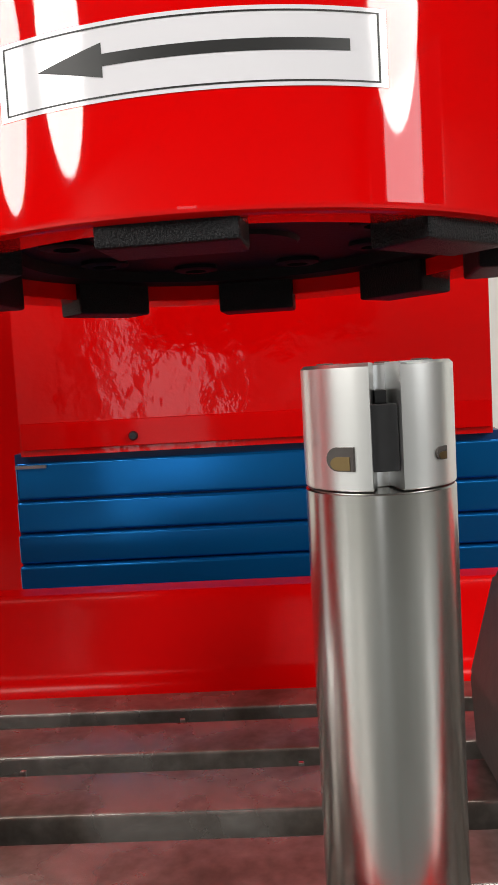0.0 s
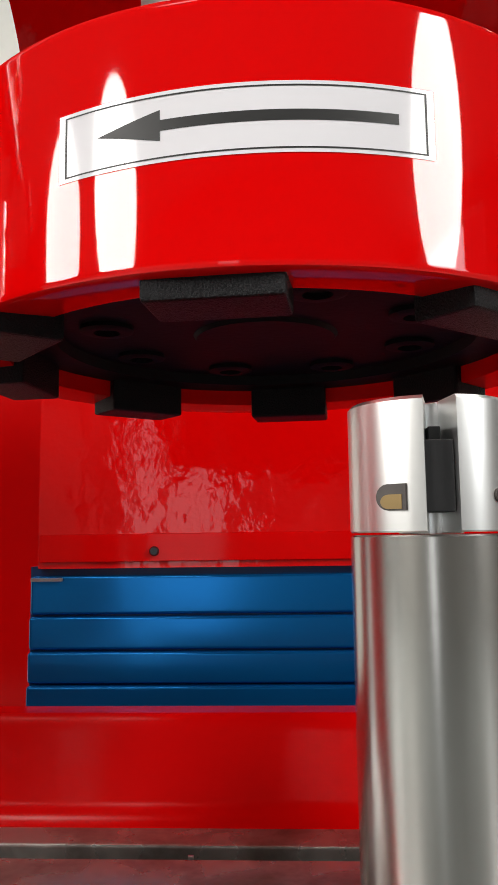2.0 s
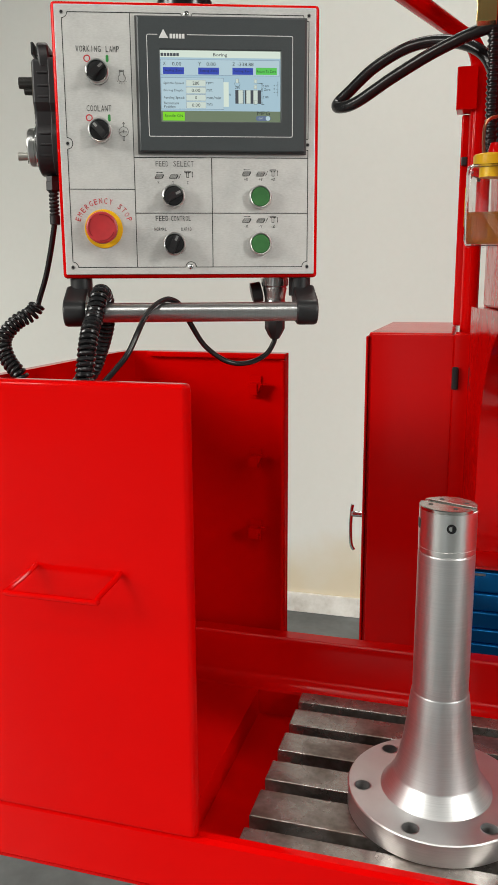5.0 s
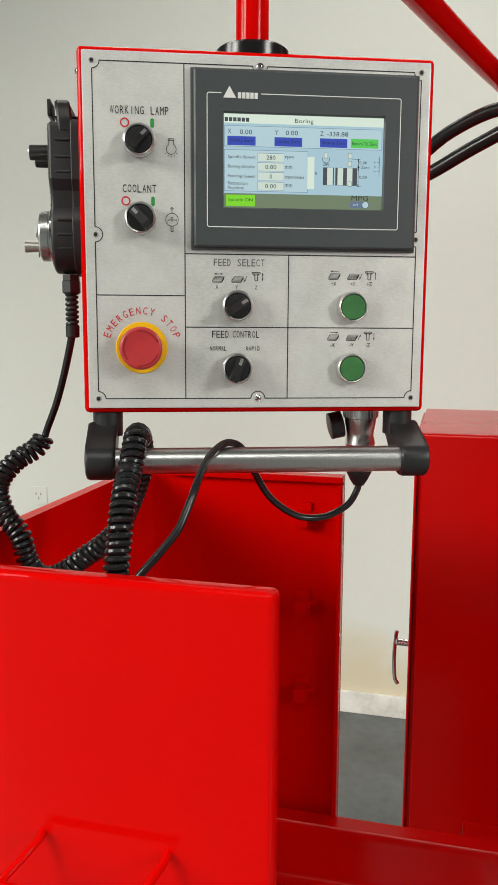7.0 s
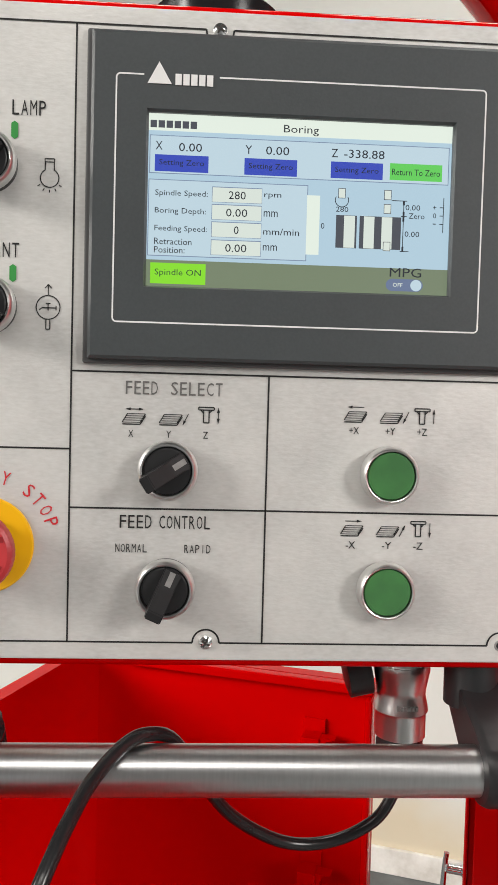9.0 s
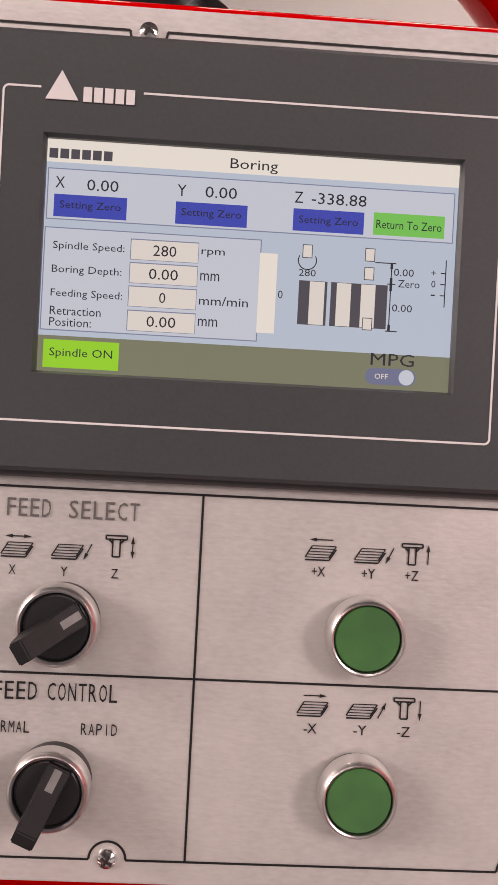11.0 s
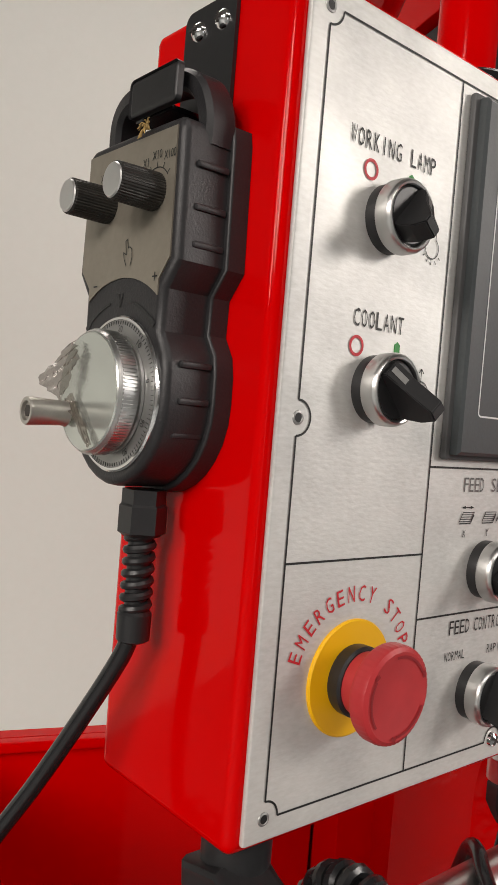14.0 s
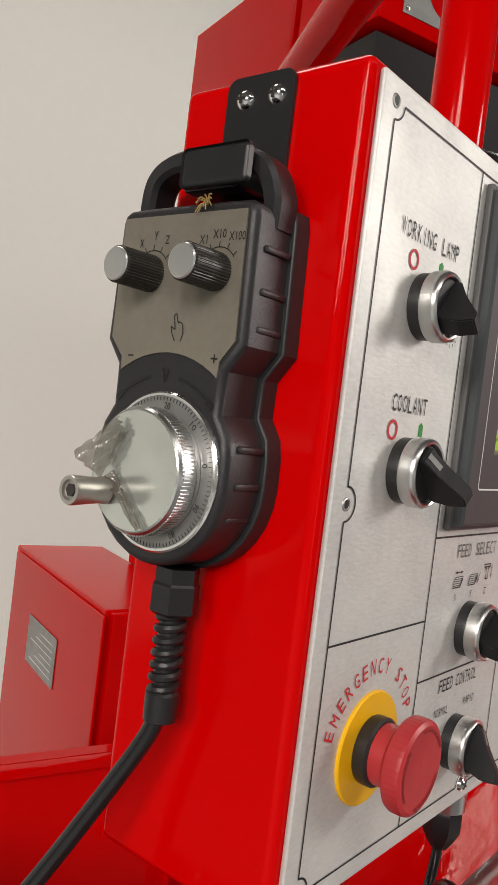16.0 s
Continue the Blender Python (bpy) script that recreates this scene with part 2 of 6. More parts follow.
OIL = material("amber_oil", (0.45, 0.17, 0.015), 0.05, transmission=0.75, ior=1.33)


def glow(name, color, strength=1.0):
    mat = bpy.data.materials.new(name)
    mat.use_nodes = True
    b = mat.node_tree.nodes["Principled BSDF"]
    b.inputs["Base Color"].default_value = (0.012, 0.012, 0.013, 1)
    b.inputs["Roughness"].default_value = 0.12
    b.inputs["IOR"].default_value = 1.8
    b.inputs["Coat Weight"].default_value = 1.0
    b.inputs["Coat IOR"].default_value = 1.7
    b.inputs["Coat Roughness"].default_value = 0.19
    b.inputs["Emission Color"].default_value = (*color, 1)
    b.inputs["Emission Strength"].default_value = strength
    return mat


LCD_BLUE = glow("display_pale_blue", (0.44, 0.62, 0.73), 0.98)
LCD_PANEL = glow("display_panel_blue", (0.52, 0.68, 0.76), 0.98)
LCD_WHITE = glow("display_cream", (0.78, 0.88, 0.78), 0.98)
LCD_FIELD = glow("display_field", (0.80, 0.90, 0.82), 0.85)
LCD_NAVY = glow("display_button_blue", (0.045, 0.085, 0.56), 0.85)
LCD_GREEN = glow("display_green", (0.14, 0.72, 0.12), 0.85)
LCD_LIME = glow("display_lime", (0.28, 0.86, 0.03), 0.85)
LCD_BAND = glow("display_olive_band", (0.21, 0.27, 0.17), 0.85)
LCD_INK = glow("display_ink", (0.02, 0.025, 0.035), 0.85)
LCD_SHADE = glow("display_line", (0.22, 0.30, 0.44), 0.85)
LCD_STEEL = glow("display_grey", (0.08, 0.09, 0.11), 0.85)
LCD_TOGGLE = glow("display_toggle", (0.16, 0.22, 0.36), 0.85)


# ---- mesh tools ----
def part(name, bm, mat, parent=None, label="", smooth=True, at=None):
    me = bpy.data.meshes.new(name)
    bmesh.ops.recalc_face_normals(bm, faces=bm.faces)
    bm.to_mesh(me)
    bm.free()
    me.materials.append(mat)
    if smooth:
        me.set_sharp_from_angle(angle=radians(32))
        for p in me.polygons:
            p.use_smooth = True
    ob = new(name, me)
    if smooth:
        ob.modifiers.new("weighted_normals", "WEIGHTED_NORMAL").keep_sharp = True
    if parent:
        ob.parent = parent
    if at is not None:
        ob.matrix_basis = at
    if label:
        tagged(ob, label)
    return ob


def thing(name, label, category, m=None, kind="", group=""):
    ob = new(name)
    ob.empty_display_size = 0.05
    if m is not None:
        ob.matrix_basis = m
    return tagged(ob, label, category, group, kind)


def box(bm, x0, x1, y0, y1, z0, z1, bevel=0.0, seg=2, m=None):
    vs = bmesh.ops.create_cube(bm, size=1)["verts"]
    mat = Matrix.Translation(((x0 + x1) / 2, (y0 + y1) / 2, (z0 + z1) / 2)) @ Matrix.Diagonal((abs(x1 - x0), abs(y1 - y0), abs(z1 - z0), 1))
    bmesh.ops.transform(bm, matrix=mat, verts=vs)
    if bevel:
        es = list({e for v in vs for e in v.link_edges})
        r = bmesh.ops.bevel(bm, geom=es, offset=bevel, segments=seg, profile=0.5, affect="EDGES")
        vs = list({v for f in r["faces"] for v in f.verts} | {v for v in vs if v.is_valid})
    if m is not None:
        bmesh.ops.transform(bm, matrix=m, verts=[v for v in vs if v.is_valid])
    return vs


def lathe(bm, profile, seg=48, m=None, cap=True):
    """Turns (radius, height) pairs about z."""
    rings = []
    for r, z in profile:
        rings.append([bm.verts.new((r * math.cos(2 * math.pi * k / seg), r * math.sin(2 * math.pi * k / seg), z)) for k in range(seg)])
    for a, b in zip(rings, rings[1:]):
        for k in range(seg):
            bm.faces.new((a[k], a[(k + 1) % seg], b[(k + 1) % seg], b[k]))
    if cap:
        for ring, (r, z) in ((rings[0], profile[0]), (rings[-1], profile[-1])):
            if r > 1e-6:
                bm.faces.new(ring)
    if m is not None:
        bmesh.ops.transform(bm, matrix=m, verts=[v for ring in rings for v in ring])
    return rings


def prism(bm, poly, y0, y1, m=None):
    """A polygon in x and z, thick from y0 to y1."""
    a = [bm.verts.new((x, y0, z)) for x, z in poly]
    b = [bm.verts.new((x, y1, z)) for x, z in poly]
    n = len(poly)
    bm.faces.new(a)
    bm.faces.new(b[::-1])
    for k in range(n):
        bm.faces.new((a[k], b[k], b[(k + 1) % n], a[(k + 1) % n]))
    if m is not None:
        bmesh.ops.transform(bm, matrix=m, verts=a + b)
    return a + b


def smooth_path(points, steps=10):
    """A Catmull-Rom curve through the points."""
    p = [Vector(q) for q in points]
    p = [p[0] * 2 - p[1]] + p + [p[-1] * 2 - p[-2]]
    out = []
    for i in range(1, len(p) - 2):
        for k in range(steps):
            t = k / steps
            a, b, c, d = p[i - 1], p[i], p[i + 1], p[i + 2]
            out.append(0.5 * (2 * b + (c - a) * t + (2 * a - 5 * b + 4 * c - d) * t * t + (3 * b - a - 3 * c + d) * t ** 3))
    out.append(p[-2])
    return out


def sweep(bm, path, radius, seg=12, ripple=0.0, pitch=0.006):
    """A round tube along a path; ripple gives it corrugations."""
    pts = [Vector(q) for q in path]
    up = Vector((0.31, 0.2, 0.93))
    rings, run = [], 0.0
    for i, q in enumerate(pts):
        d = (pts[min(i + 1, len(pts) - 1)] - pts[max(i - 1, 0)]).normalized()
        side = up.cross(d)
        if side.length < 1e-4:
            side = Vector((1, 0, 0)).cross(d)
        side.normalize()
        up = d.cross(side).normalized()
        if i:
            run += (q - pts[i - 1]).length
        r = radius + (ripple * math.sin(2 * math.pi * run / pitch) if ripple else 0)
        rings.append([bm.verts.new(q + r * (math.cos(2 * math.pi * k / seg) * side + math.sin(2 * math.pi * k / seg) * up)) for k in range(seg)])
    for a, b in zip(rings, rings[1:]):
        for k in range(seg):
            bm.faces.new((a[k], a[(k + 1) % seg], b[(k + 1) % seg], b[k]))
    bm.faces.new(rings[0])
    bm.faces.new(rings[-1])
    return rings


def dense(path, step):
    """The same path with points every step metres."""
    out, carry = [Vector(path[0])], 0.0
    for a, b in zip(path, path[1:]):
        a, b = Vector(a), Vector(b)
        n = (b - a).length
        d = step - carry
        while d <= n:
            out.append(a.lerp(b, d / n))
            d += step
        carry = n - (d - step)
    return out


def coil(path, big, turns_pitch, small, bm, per=14, seg=8):
    """A helix of radius big wound about a path."""
    pts = dense(path, turns_pitch / per)
    up, helix = Vector((0.3, 0.25, 0.9)), []
    for i, q in enumerate(pts):
        d = (pts[min(i + 1, len(pts) - 1)] - pts[max(i - 1, 0)]).normalized()
        side = up.cross(d).normalized()
        up = d.cross(side).normalized()
        a = 2 * math.pi * i / per
        helix.append(q + big * (math.cos(a) * side + math.sin(a) * up))
    sweep(bm, helix, small, seg)


def text_mesh(name, words, width, height, mat, parent, m, depth=0.0, label=""):
    """Words as a flat mesh, fitted into width and height about their middle, in the local x-z plane facing -y."""
    cu = bpy.data.curves.new(name, "FONT")
    cu.body, cu.resolution_u, cu.extrude = words, 2, depth
    tmp = new(name, cu)
    bpy.context.view_layer.update()
    me = bpy.data.meshes.new_from_object(tmp.evaluated_get(bpy.context.evaluated_depsgraph_get()))
    bpy.data.objects.remove(tmp)
    xs, ys = [v.co.x for v in me.vertices], [v.co.y for v in me.vertices]
    w, h = max(xs) - min(xs), max(ys) - min(ys)
    cx, cy = (max(xs) + min(xs)) / 2, (max(ys) + min(ys)) / 2
    sx, sy = width / w, (height / h if height else width / w)
    me.transform(Matrix.Rotation(radians(90), 4, "X") @ Matrix.Diagonal((sx, sy, 1, 1)) @ Matrix.Translation((-cx, -cy, 0)))
    me.materials.clear()
    me.materials.append(mat)
    me.name = name
    ob = new(name, me)
    ob.parent = parent
    ob.matrix_basis = m
    if label:
        tagged(ob, label)
    return ob


def mm(x, z, y=0.0, turn=0.0):
    """A pose on a face in millimetres; y is out of the face when negative; turn is clockwise."""
    return pose(x / 1000, y / 1000, z / 1000, 0, turn, 0)


def rod_to(a, b):
    """The pose whose z runs from a to b, and the length."""
    a, b = Vector(a), Vector(b)
    return Matrix.Translation(a) @ (b - a).to_track_quat("Z", "Y").to_matrix().to_4x4(), (b - a).length

# ---- the hall ----
bm = bmesh.new()
box(bm, -11.6, 8.2, -6.0, 3.95, -0.12, -0.02)
tagged(part("floor", bm, FLOOR, smooth=False), "worn grey painted concrete workshop floor", "floor", kind="structure")


def hall_wall(name, x0, x1, y0, y1, mat, label):
    bm = bmesh.new()
    box(bm, x0, x1, y0, y1, -0.02, 4.6)
    return tagged(part(name, bm, mat, smooth=False), label, "wall", kind="structure")


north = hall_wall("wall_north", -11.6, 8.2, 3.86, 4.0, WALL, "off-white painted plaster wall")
bm = bmesh.new()
for x0, x1, z0, z1 in ((-11.6, -0.9, -0.02, 4.6), (-0.1, 8.2, -0.02, 4.6), (-0.9, -0.1, 2.24, 4.6)):
    box(bm, x0, x1, -6.14, -6.0, z0, z1)
tagged(part("wall_south", bm, HALL, smooth=False), "unseen hall wall kept dark against reflections, with an open doorway", "wall", kind="structure")
hall_wall("wall_west", -11.74, -11.6, -6.0, 3.86, HALL, "unseen hall wall kept dark against reflections")
bm = bmesh.new()
for y0, y1, z0, z1 in ((-6.0, -5.2, -0.02, 4.6), (-0.4, 3.86, -0.02, 4.6), (-5.2, -0.4, -0.02, 2.1), (-5.2, -0.4, 4.3, 4.6)):
    box(bm, 8.2, 8.34, y0, y1, z0, z1)
tagged(part("wall_east", bm, HALL, smooth=False), "unseen hall wall kept dark against reflections, with a window", "wall", kind="structure")
window = thing("window_1", "plain white framed daylight window", "window", pose(8.24, -2.8, 3.2), kind="structure")
for y0, y1, z0, z1 in ((-2.4, -2.34, -1.1, 1.1), (2.34, 2.4, -1.1, 1.1), (-2.34, 2.34, -1.1, -1.04), (-2.34, 2.34, 1.04, 1.1)):
    bm = bmesh.new()
    box(bm, 0, 0.05, y0, y1, z0, z1, 0.004)
    part("window_frame", bm, WHITE_LINE, window)
bm = bmesh.new()
box(bm, -11.6, 8.2, -6.0, 3.86, 4.6, 4.7)
tagged(part("ceiling", bm, CEIL, smooth=False), "unseen ceiling kept dark grey to limit bounce light", "ceiling", kind="structure")
bm = bmesh.new()
box(bm, -11.6, 8.2, 3.842, 3.8595, -0.02, 0.076, 0.004)
tagged(part("baseboard", bm, SKIRT), "chipped cream skirting along the wall", "baseboard", kind="structure")

crumbs = random.Random(3)
for x0, z0, x1, z1 in ((-0.93, 0.205, -0.80, 0.178), (-0.80, 0.178, -0.67, 0.112), (-0.86, 0.150, -0.74, 0.128)):
    bm = bmesh.new()
    pts = [(x0 + (x1 - x0) * k / 14, z0 + (z1 - z0) * k / 14 + crumbs.uniform(-0.006, 0.006), crumbs.uniform(0.0004, 0.0026)) for k in range(15)]
    rows = [[bm.verts.new((x, 3.8592, z - w)), bm.verts.new((x, 3.8592, z + w))] for x, z, w in pts]
    for a, b in zip(rows, rows[1:]):
        bm.faces.new((a[0], b[0], b[1], a[1]))
    part("paint_crack", bm, CRACK, north, smooth=False)

socket = thing("wall_socket", "white plastic power socket on the plaster wall", "socket", pose(-1.64, 3.86, 0.86))
bm = bmesh.new()
box(bm, -0.043, 0.043, -0.004, -0.0004, -0.043, 0.043, 0.0015)
part("cover_plate", bm, WALL, socket)
for x, z in ((-0.012, 0.008), (0.012, 0.008), (0, -0.012)):
    bm = bmesh.new()
    box(bm, x - 0.003, x + 0.003, -0.0052, -0.0041, z - 0.006, z + 0.006)
    part("slot", bm, STEEL_DIM, socket)

# ---- the machine: column and head ----
AX, AY = 0.661, 1.480


def side_x(y, rear):
    """The left face of column and head in plan; rear is its x at y = 2.0."""
    for (ya, xa), (yb, xb) in (((1.321, 0.536), (1.478, 0.466)), ((1.478, 0.466), (2.0, rear))):
        if y <= yb:
            return xa + (xb - xa) * (y - ya) / (yb - ya)
    return rear


column = thing("boring_machine_column", "glossy red machine column with an overhanging spindle head", "machine")


def shell(bm, strips, rear):
    """Pairs of mirrored side faces over strips of (y, z) outlines, closed across the machine's width."""
    edge = {}
    for outline in strips:
        for sgn in (0, 1):
            vs = []
            for y, z in outline:
                key = (round(y, 4), round(z, 4), sgn)
                if key not in edge:
                    x = side_x(y, rear)
                    edge[key] = bm.verts.new((x if sgn == 0 else 2 * AX - x, y, z))
                vs.append(edge[key])
            bm.faces.new(vs if sgn == 0 else vs[::-1])
    count = {}
    for outline in strips:
        n = len(outline)
        for k in range(n):
            a, b = [(round(y, 4), round(z, 4)) for y, z in (outline[k], outline[(k + 1) % n])]
            count.setdefault(frozenset((a, b)), []).append((a, b))
    for pairs in count.values():
        if len(pairs) == 1:
            a, b = pairs[0]
            bm.faces.new((edge[(*a, 0)], edge[(*b, 0)], edge[(*b, 1)], edge[(*a, 1)]))


FRONT, UNDER = 1.856, 1.494
arc = [(FRONT - 0.25 * (1 - math.cos(a)), UNDER - 0.25 * (1 - math.sin(a))) for a in [radians(90 * k / 14) for k in range(15)]]
for name, rear, strips in (
        ("head_casting", 0.394, [[(1.321, UNDER), (1.478, UNDER), (1.478, 2.02), (1.321, 2.02)], [(1.478, UNDER), (2.0, UNDER), (2.0, 2.02), (1.478, 2.02)]]),
        ("column_front", 0.372, [[*[(y, z - 0.0006) for y, z in arc[::-1]], (FRONT, 0.993), (2.0, 0.993), (2.0, UNDER - 0.0006)]])):
    bm = bmesh.new()
    shell(bm, strips, rear)
    bmesh.ops.recalc_face_normals(bm, faces=bm.faces)
    sharp = [e for e in bm.edges if len(e.link_faces) == 2 and e.calc_face_angle(0) > radians(18)]
    if name == "head_casting":
        bmesh.ops.bevel(bm, geom=sharp, offset=0.006, segments=3, profile=0.5, affect="EDGES", clamp_overlap=True)
    part(name, bm, RED_CAST, column)
bm = bmesh.new()
box(bm, 0.40, 2 * AX - 0.40, 2.001, 2.665, -0.02, 2.02, 0.008)
part("column_body", bm, RED_DULL, column)
bm = bmesh.new()
box(bm, 0.389, 2 * AX - 0.389, 2.262, 2.658, 2.021, 2.346, 0.004)
part("column_top", bm, RED_DULL, column)
bm = bmesh.new()
box(bm, 0.387, 2 * AX - 0.387, 2.262, 2.660, 2.3475, 2.566, 0.004)
part("top_cover", bm, RED_DULL, column)
bm = bmesh.new()
box(bm, 0.374, 2 * AX - 0.374, 1.935, 1.9995, 0.7145, 0.9922)
part("column_foot", bm, RED_DULL, column)
bm = bmesh.new()
box(bm, 0.40, 2 * AX - 0.40, FRONT - 0.004, FRONT - 0.0005, 1.0, 1.03, 0.001)
part("cover_strip", bm, RED, column)
for x in (0.527, 0.795):
    bm = bmesh.new()
    lathe(bm, [(0.0001, 0.004), (0.004, 0.004), (0.0055, 0.0015), (0.0055, 0)], 14, Matrix.Translation((x, FRONT - 0.0045, 1.011)) @ Matrix.Rotation(radians(90), 4, "X"))
    part("cap_screw", bm, BLACK_GLOSS, column)
bm = bmesh.new()
box(bm, 0.338, 0.41, 2.10, 2.1825, -0.02, 1.4325, 0.004)
part("side_post", bm, RED, column)
bm = bmesh.new()
box(bm, 0.337, 0.3515, 2.090, 2.0995, 1.312, 1.362, 0.004)
part("hinge", bm, BLACK, column, "black cabinet hinge")

# way cover between column and table
cover = thing("way_cover", "blue enamelled telescopic way cover with ridged steps", "way cover")
# A darker blue sheet that shows in the gaps between the slats.
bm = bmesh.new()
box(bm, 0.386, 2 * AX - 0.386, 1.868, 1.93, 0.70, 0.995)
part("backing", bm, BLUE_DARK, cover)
for k, (z0, z1) in enumerate(((0.943, 0.9850), (0.9060, 0.9412), (0.8710, 0.9042), (0.8420, 0.8692), (0.78, 0.8402))):
    bm = bmesh.new()
    y = 1.860 - 0.0035 * k
    box(bm, 0.388, 2 * AX - 0.388, y, y + 0.03, z0, z1, 0.0035, 3)
    part("slat", bm, BLUE, cover)
bm = bmesh.new()
box(bm, 0.390, 0.425, 1.855, 1.8585, 0.9795, 0.983)
part("latch", bm, STEEL_DIM, cover)

# gauge and knob on the head
gauge = thing("depth_gauge", "round white dial gauge with red needle on the red head", "gauge", pose(0.662, 1.321, 1.574))
bm = bmesh.new()
lathe(bm, [(0.0001, 0.0065), (0.0235, 0.0065), (0.0255, 0.005), (0.0258, 0.0)], 40, Matrix.Rotation(radians(90), 4, "X"))
part("dial", bm, PAPER, gauge)
bm = bmesh.new()
prism(bm, [(-0.011, 0.010), (-0.009, 0.0115), (0.009, -0.008), (0.008, -0.009)], -0.0075, -0.0068)
part("needle", bm, INK_RED, gauge)
for dx in (-0.0095, -0.0065):
    bm = bmesh.new()
    prism(bm, [(dx - 0.008, 0.012), (dx - 0.0072, 0.012), (dx + 0.0068, -0.016), (dx + 0.006, -0.016)], -0.0075, -0.0068)
    part("pointer", bm, INK, gauge)
knob = thing("star_knob", "black seven-lobed plastic star knob under the dial gauge", "knob", pose(0.661, 1.321, 1.522))
bm = bmesh.new()
rings = []
for y, s in ((-0.012, 0.72), (-0.016, 0.93), (-0.022, 1.0), (-0.030, 1.0), (-0.036, 0.93), (-0.039, 0.75), (-0.040, 0.45)):
    rings.append([])
    for k in range(84):
        a = 2 * math.pi * k / 84
        r = s * (0.0270 + 0.0036 * math.cos(7 * a + 0.5))
        rings[-1].append(bm.verts.new((r * math.cos(a), y, r * math.sin(a))))
for a, b in zip(rings, rings[1:]):
    for k in range(84):
        bm.faces.new((a[k], a[(k + 1) % 84], b[(k + 1) % 84], b[k]))
bm.faces.new(rings[0])
bm.faces.new(rings[-1])
part("grip", bm, BLACK_GLOSS, knob)
bm = bmesh.new()
lathe(bm, [(0.010, 0.0), (0.010, 0.014)], 24, Matrix.Rotation(radians(90), 4, "X"))
part("stem", bm, SATIN, knob)

# spindle and milling disc
spindle = thing("spindle", "polished steel spindle with bolted flange under the red head", "spindle", pose(AX, AY, 0))
bm = bmesh.new()
lathe(bm, [(0.118, UNDER + 0.01), (0.118, 1.487), (0.122, 1.4865), (0.124, 1.484), (0.124, 1.451), (0.122, 1.449), (0.093, 1.448), (0.092, 1.445), (0.0775, 1.428), (0.076, 1.426), (0.076, 1.30)], 96)
part("quill", bm, SPINDLE, spindle)
for k in range(8):
    a = radians(22.5 + 45 * k)
    bm = bmesh.new()
    lathe(bm, [(0.010, 1.4484), (0.010, 1.4478), (0.007, 1.4474), (0.0001, 1.4474)], 18, Matrix.Translation((0.109 * math.cos(a), 0.109 * math.sin(a), 0)))
    part("bolt", bm, BLACK_GLOSS, spindle)

disc = thing("milling_disc", "glossy red milling disc with black cutter blocks below", "milling head", pose(0.663, 1.478, 0))
bm = bmesh.new()
lathe(bm, [(0.155, 1.150), (0.155, 1.133), (0.183, 1.131), (0.186, 1.1325), (0.187, 1.135), (0.187, 1.244), (0.1855, 1.2475), (0.182, 1.249), (0.092, 1.2505), (0.0865, 1.254), (0.084, 1.260), (0.084, 1.300), (0.083, 1.3035), (0.079, 1.3045), (0.079, 1.290)], 128, cap=False)
part("drum", bm, RED_GLOSS, disc)
# The whole underside has one near-black, low-gloss colour.
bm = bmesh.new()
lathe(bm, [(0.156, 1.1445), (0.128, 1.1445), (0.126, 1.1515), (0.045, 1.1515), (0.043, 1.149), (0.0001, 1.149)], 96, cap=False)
part("underside_plate", bm, UNDERSIDE, disc, "near-black underside plate")
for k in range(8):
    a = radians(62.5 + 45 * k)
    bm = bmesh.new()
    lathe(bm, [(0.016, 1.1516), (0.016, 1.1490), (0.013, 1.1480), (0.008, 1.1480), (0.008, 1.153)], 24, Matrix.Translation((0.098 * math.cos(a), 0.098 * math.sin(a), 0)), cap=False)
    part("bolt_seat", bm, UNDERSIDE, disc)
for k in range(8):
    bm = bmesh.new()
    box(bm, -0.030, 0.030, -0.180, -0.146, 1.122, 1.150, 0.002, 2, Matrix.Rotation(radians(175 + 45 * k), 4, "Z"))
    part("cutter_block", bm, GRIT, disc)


def on_drum(bm, a0, a1, z0, z1, r, steps=28, taper=None):
    """A patch on the drum between two angles; taper narrows it towards a0."""
    cols = []
    for k in range(steps + 1):
        f = k / steps
        a = radians(a0 + (a1 - a0) * f)
        zm, h = (z0 + z1) / 2 + 0.0016 * (math.degrees(a) + 92) / 25, (z1 - z0) / 2 * (f if taper else 1)
        cols.append([bm.verts.new((r * math.cos(a), r * math.sin(a), z)) for z in (zm - h, zm + h)])
    for a, b in zip(cols, cols[1:]):
        bm.faces.new((a[0], b[0], b[1], a[1]))


label = part("arrow_label", (lambda b: (on_drum(b, -115.6, -66.0, 1.1775, 1.2075, 0.1873), b)[1])(bmesh.new()), PAPER, disc, "white vinyl direction label")
bm = bmesh.new()
on_drum(bm, -114.6, -67.0, 1.2052, 1.2059, 0.18745)
on_drum(bm, -114.6, -67.0, 1.1791, 1.1798, 0.18745)
on_drum(bm, -114.6, -114.3, 1.1791, 1.2059, 0.18745, 2)
on_drum(bm, -67.3, -67.0, 1.1791, 1.2059, 0.18745, 2)
part("border_line", bm, INK, label)
bm = bmesh.new()
on_drum(bm, -101.0, -71.0, 1.1908, 1.1954, 0.18745)
on_drum(bm, -109.6, -100.9, 1.1865, 1.1997, 0.18745, 12, taper=True)
part("arrow", bm, INK, label)
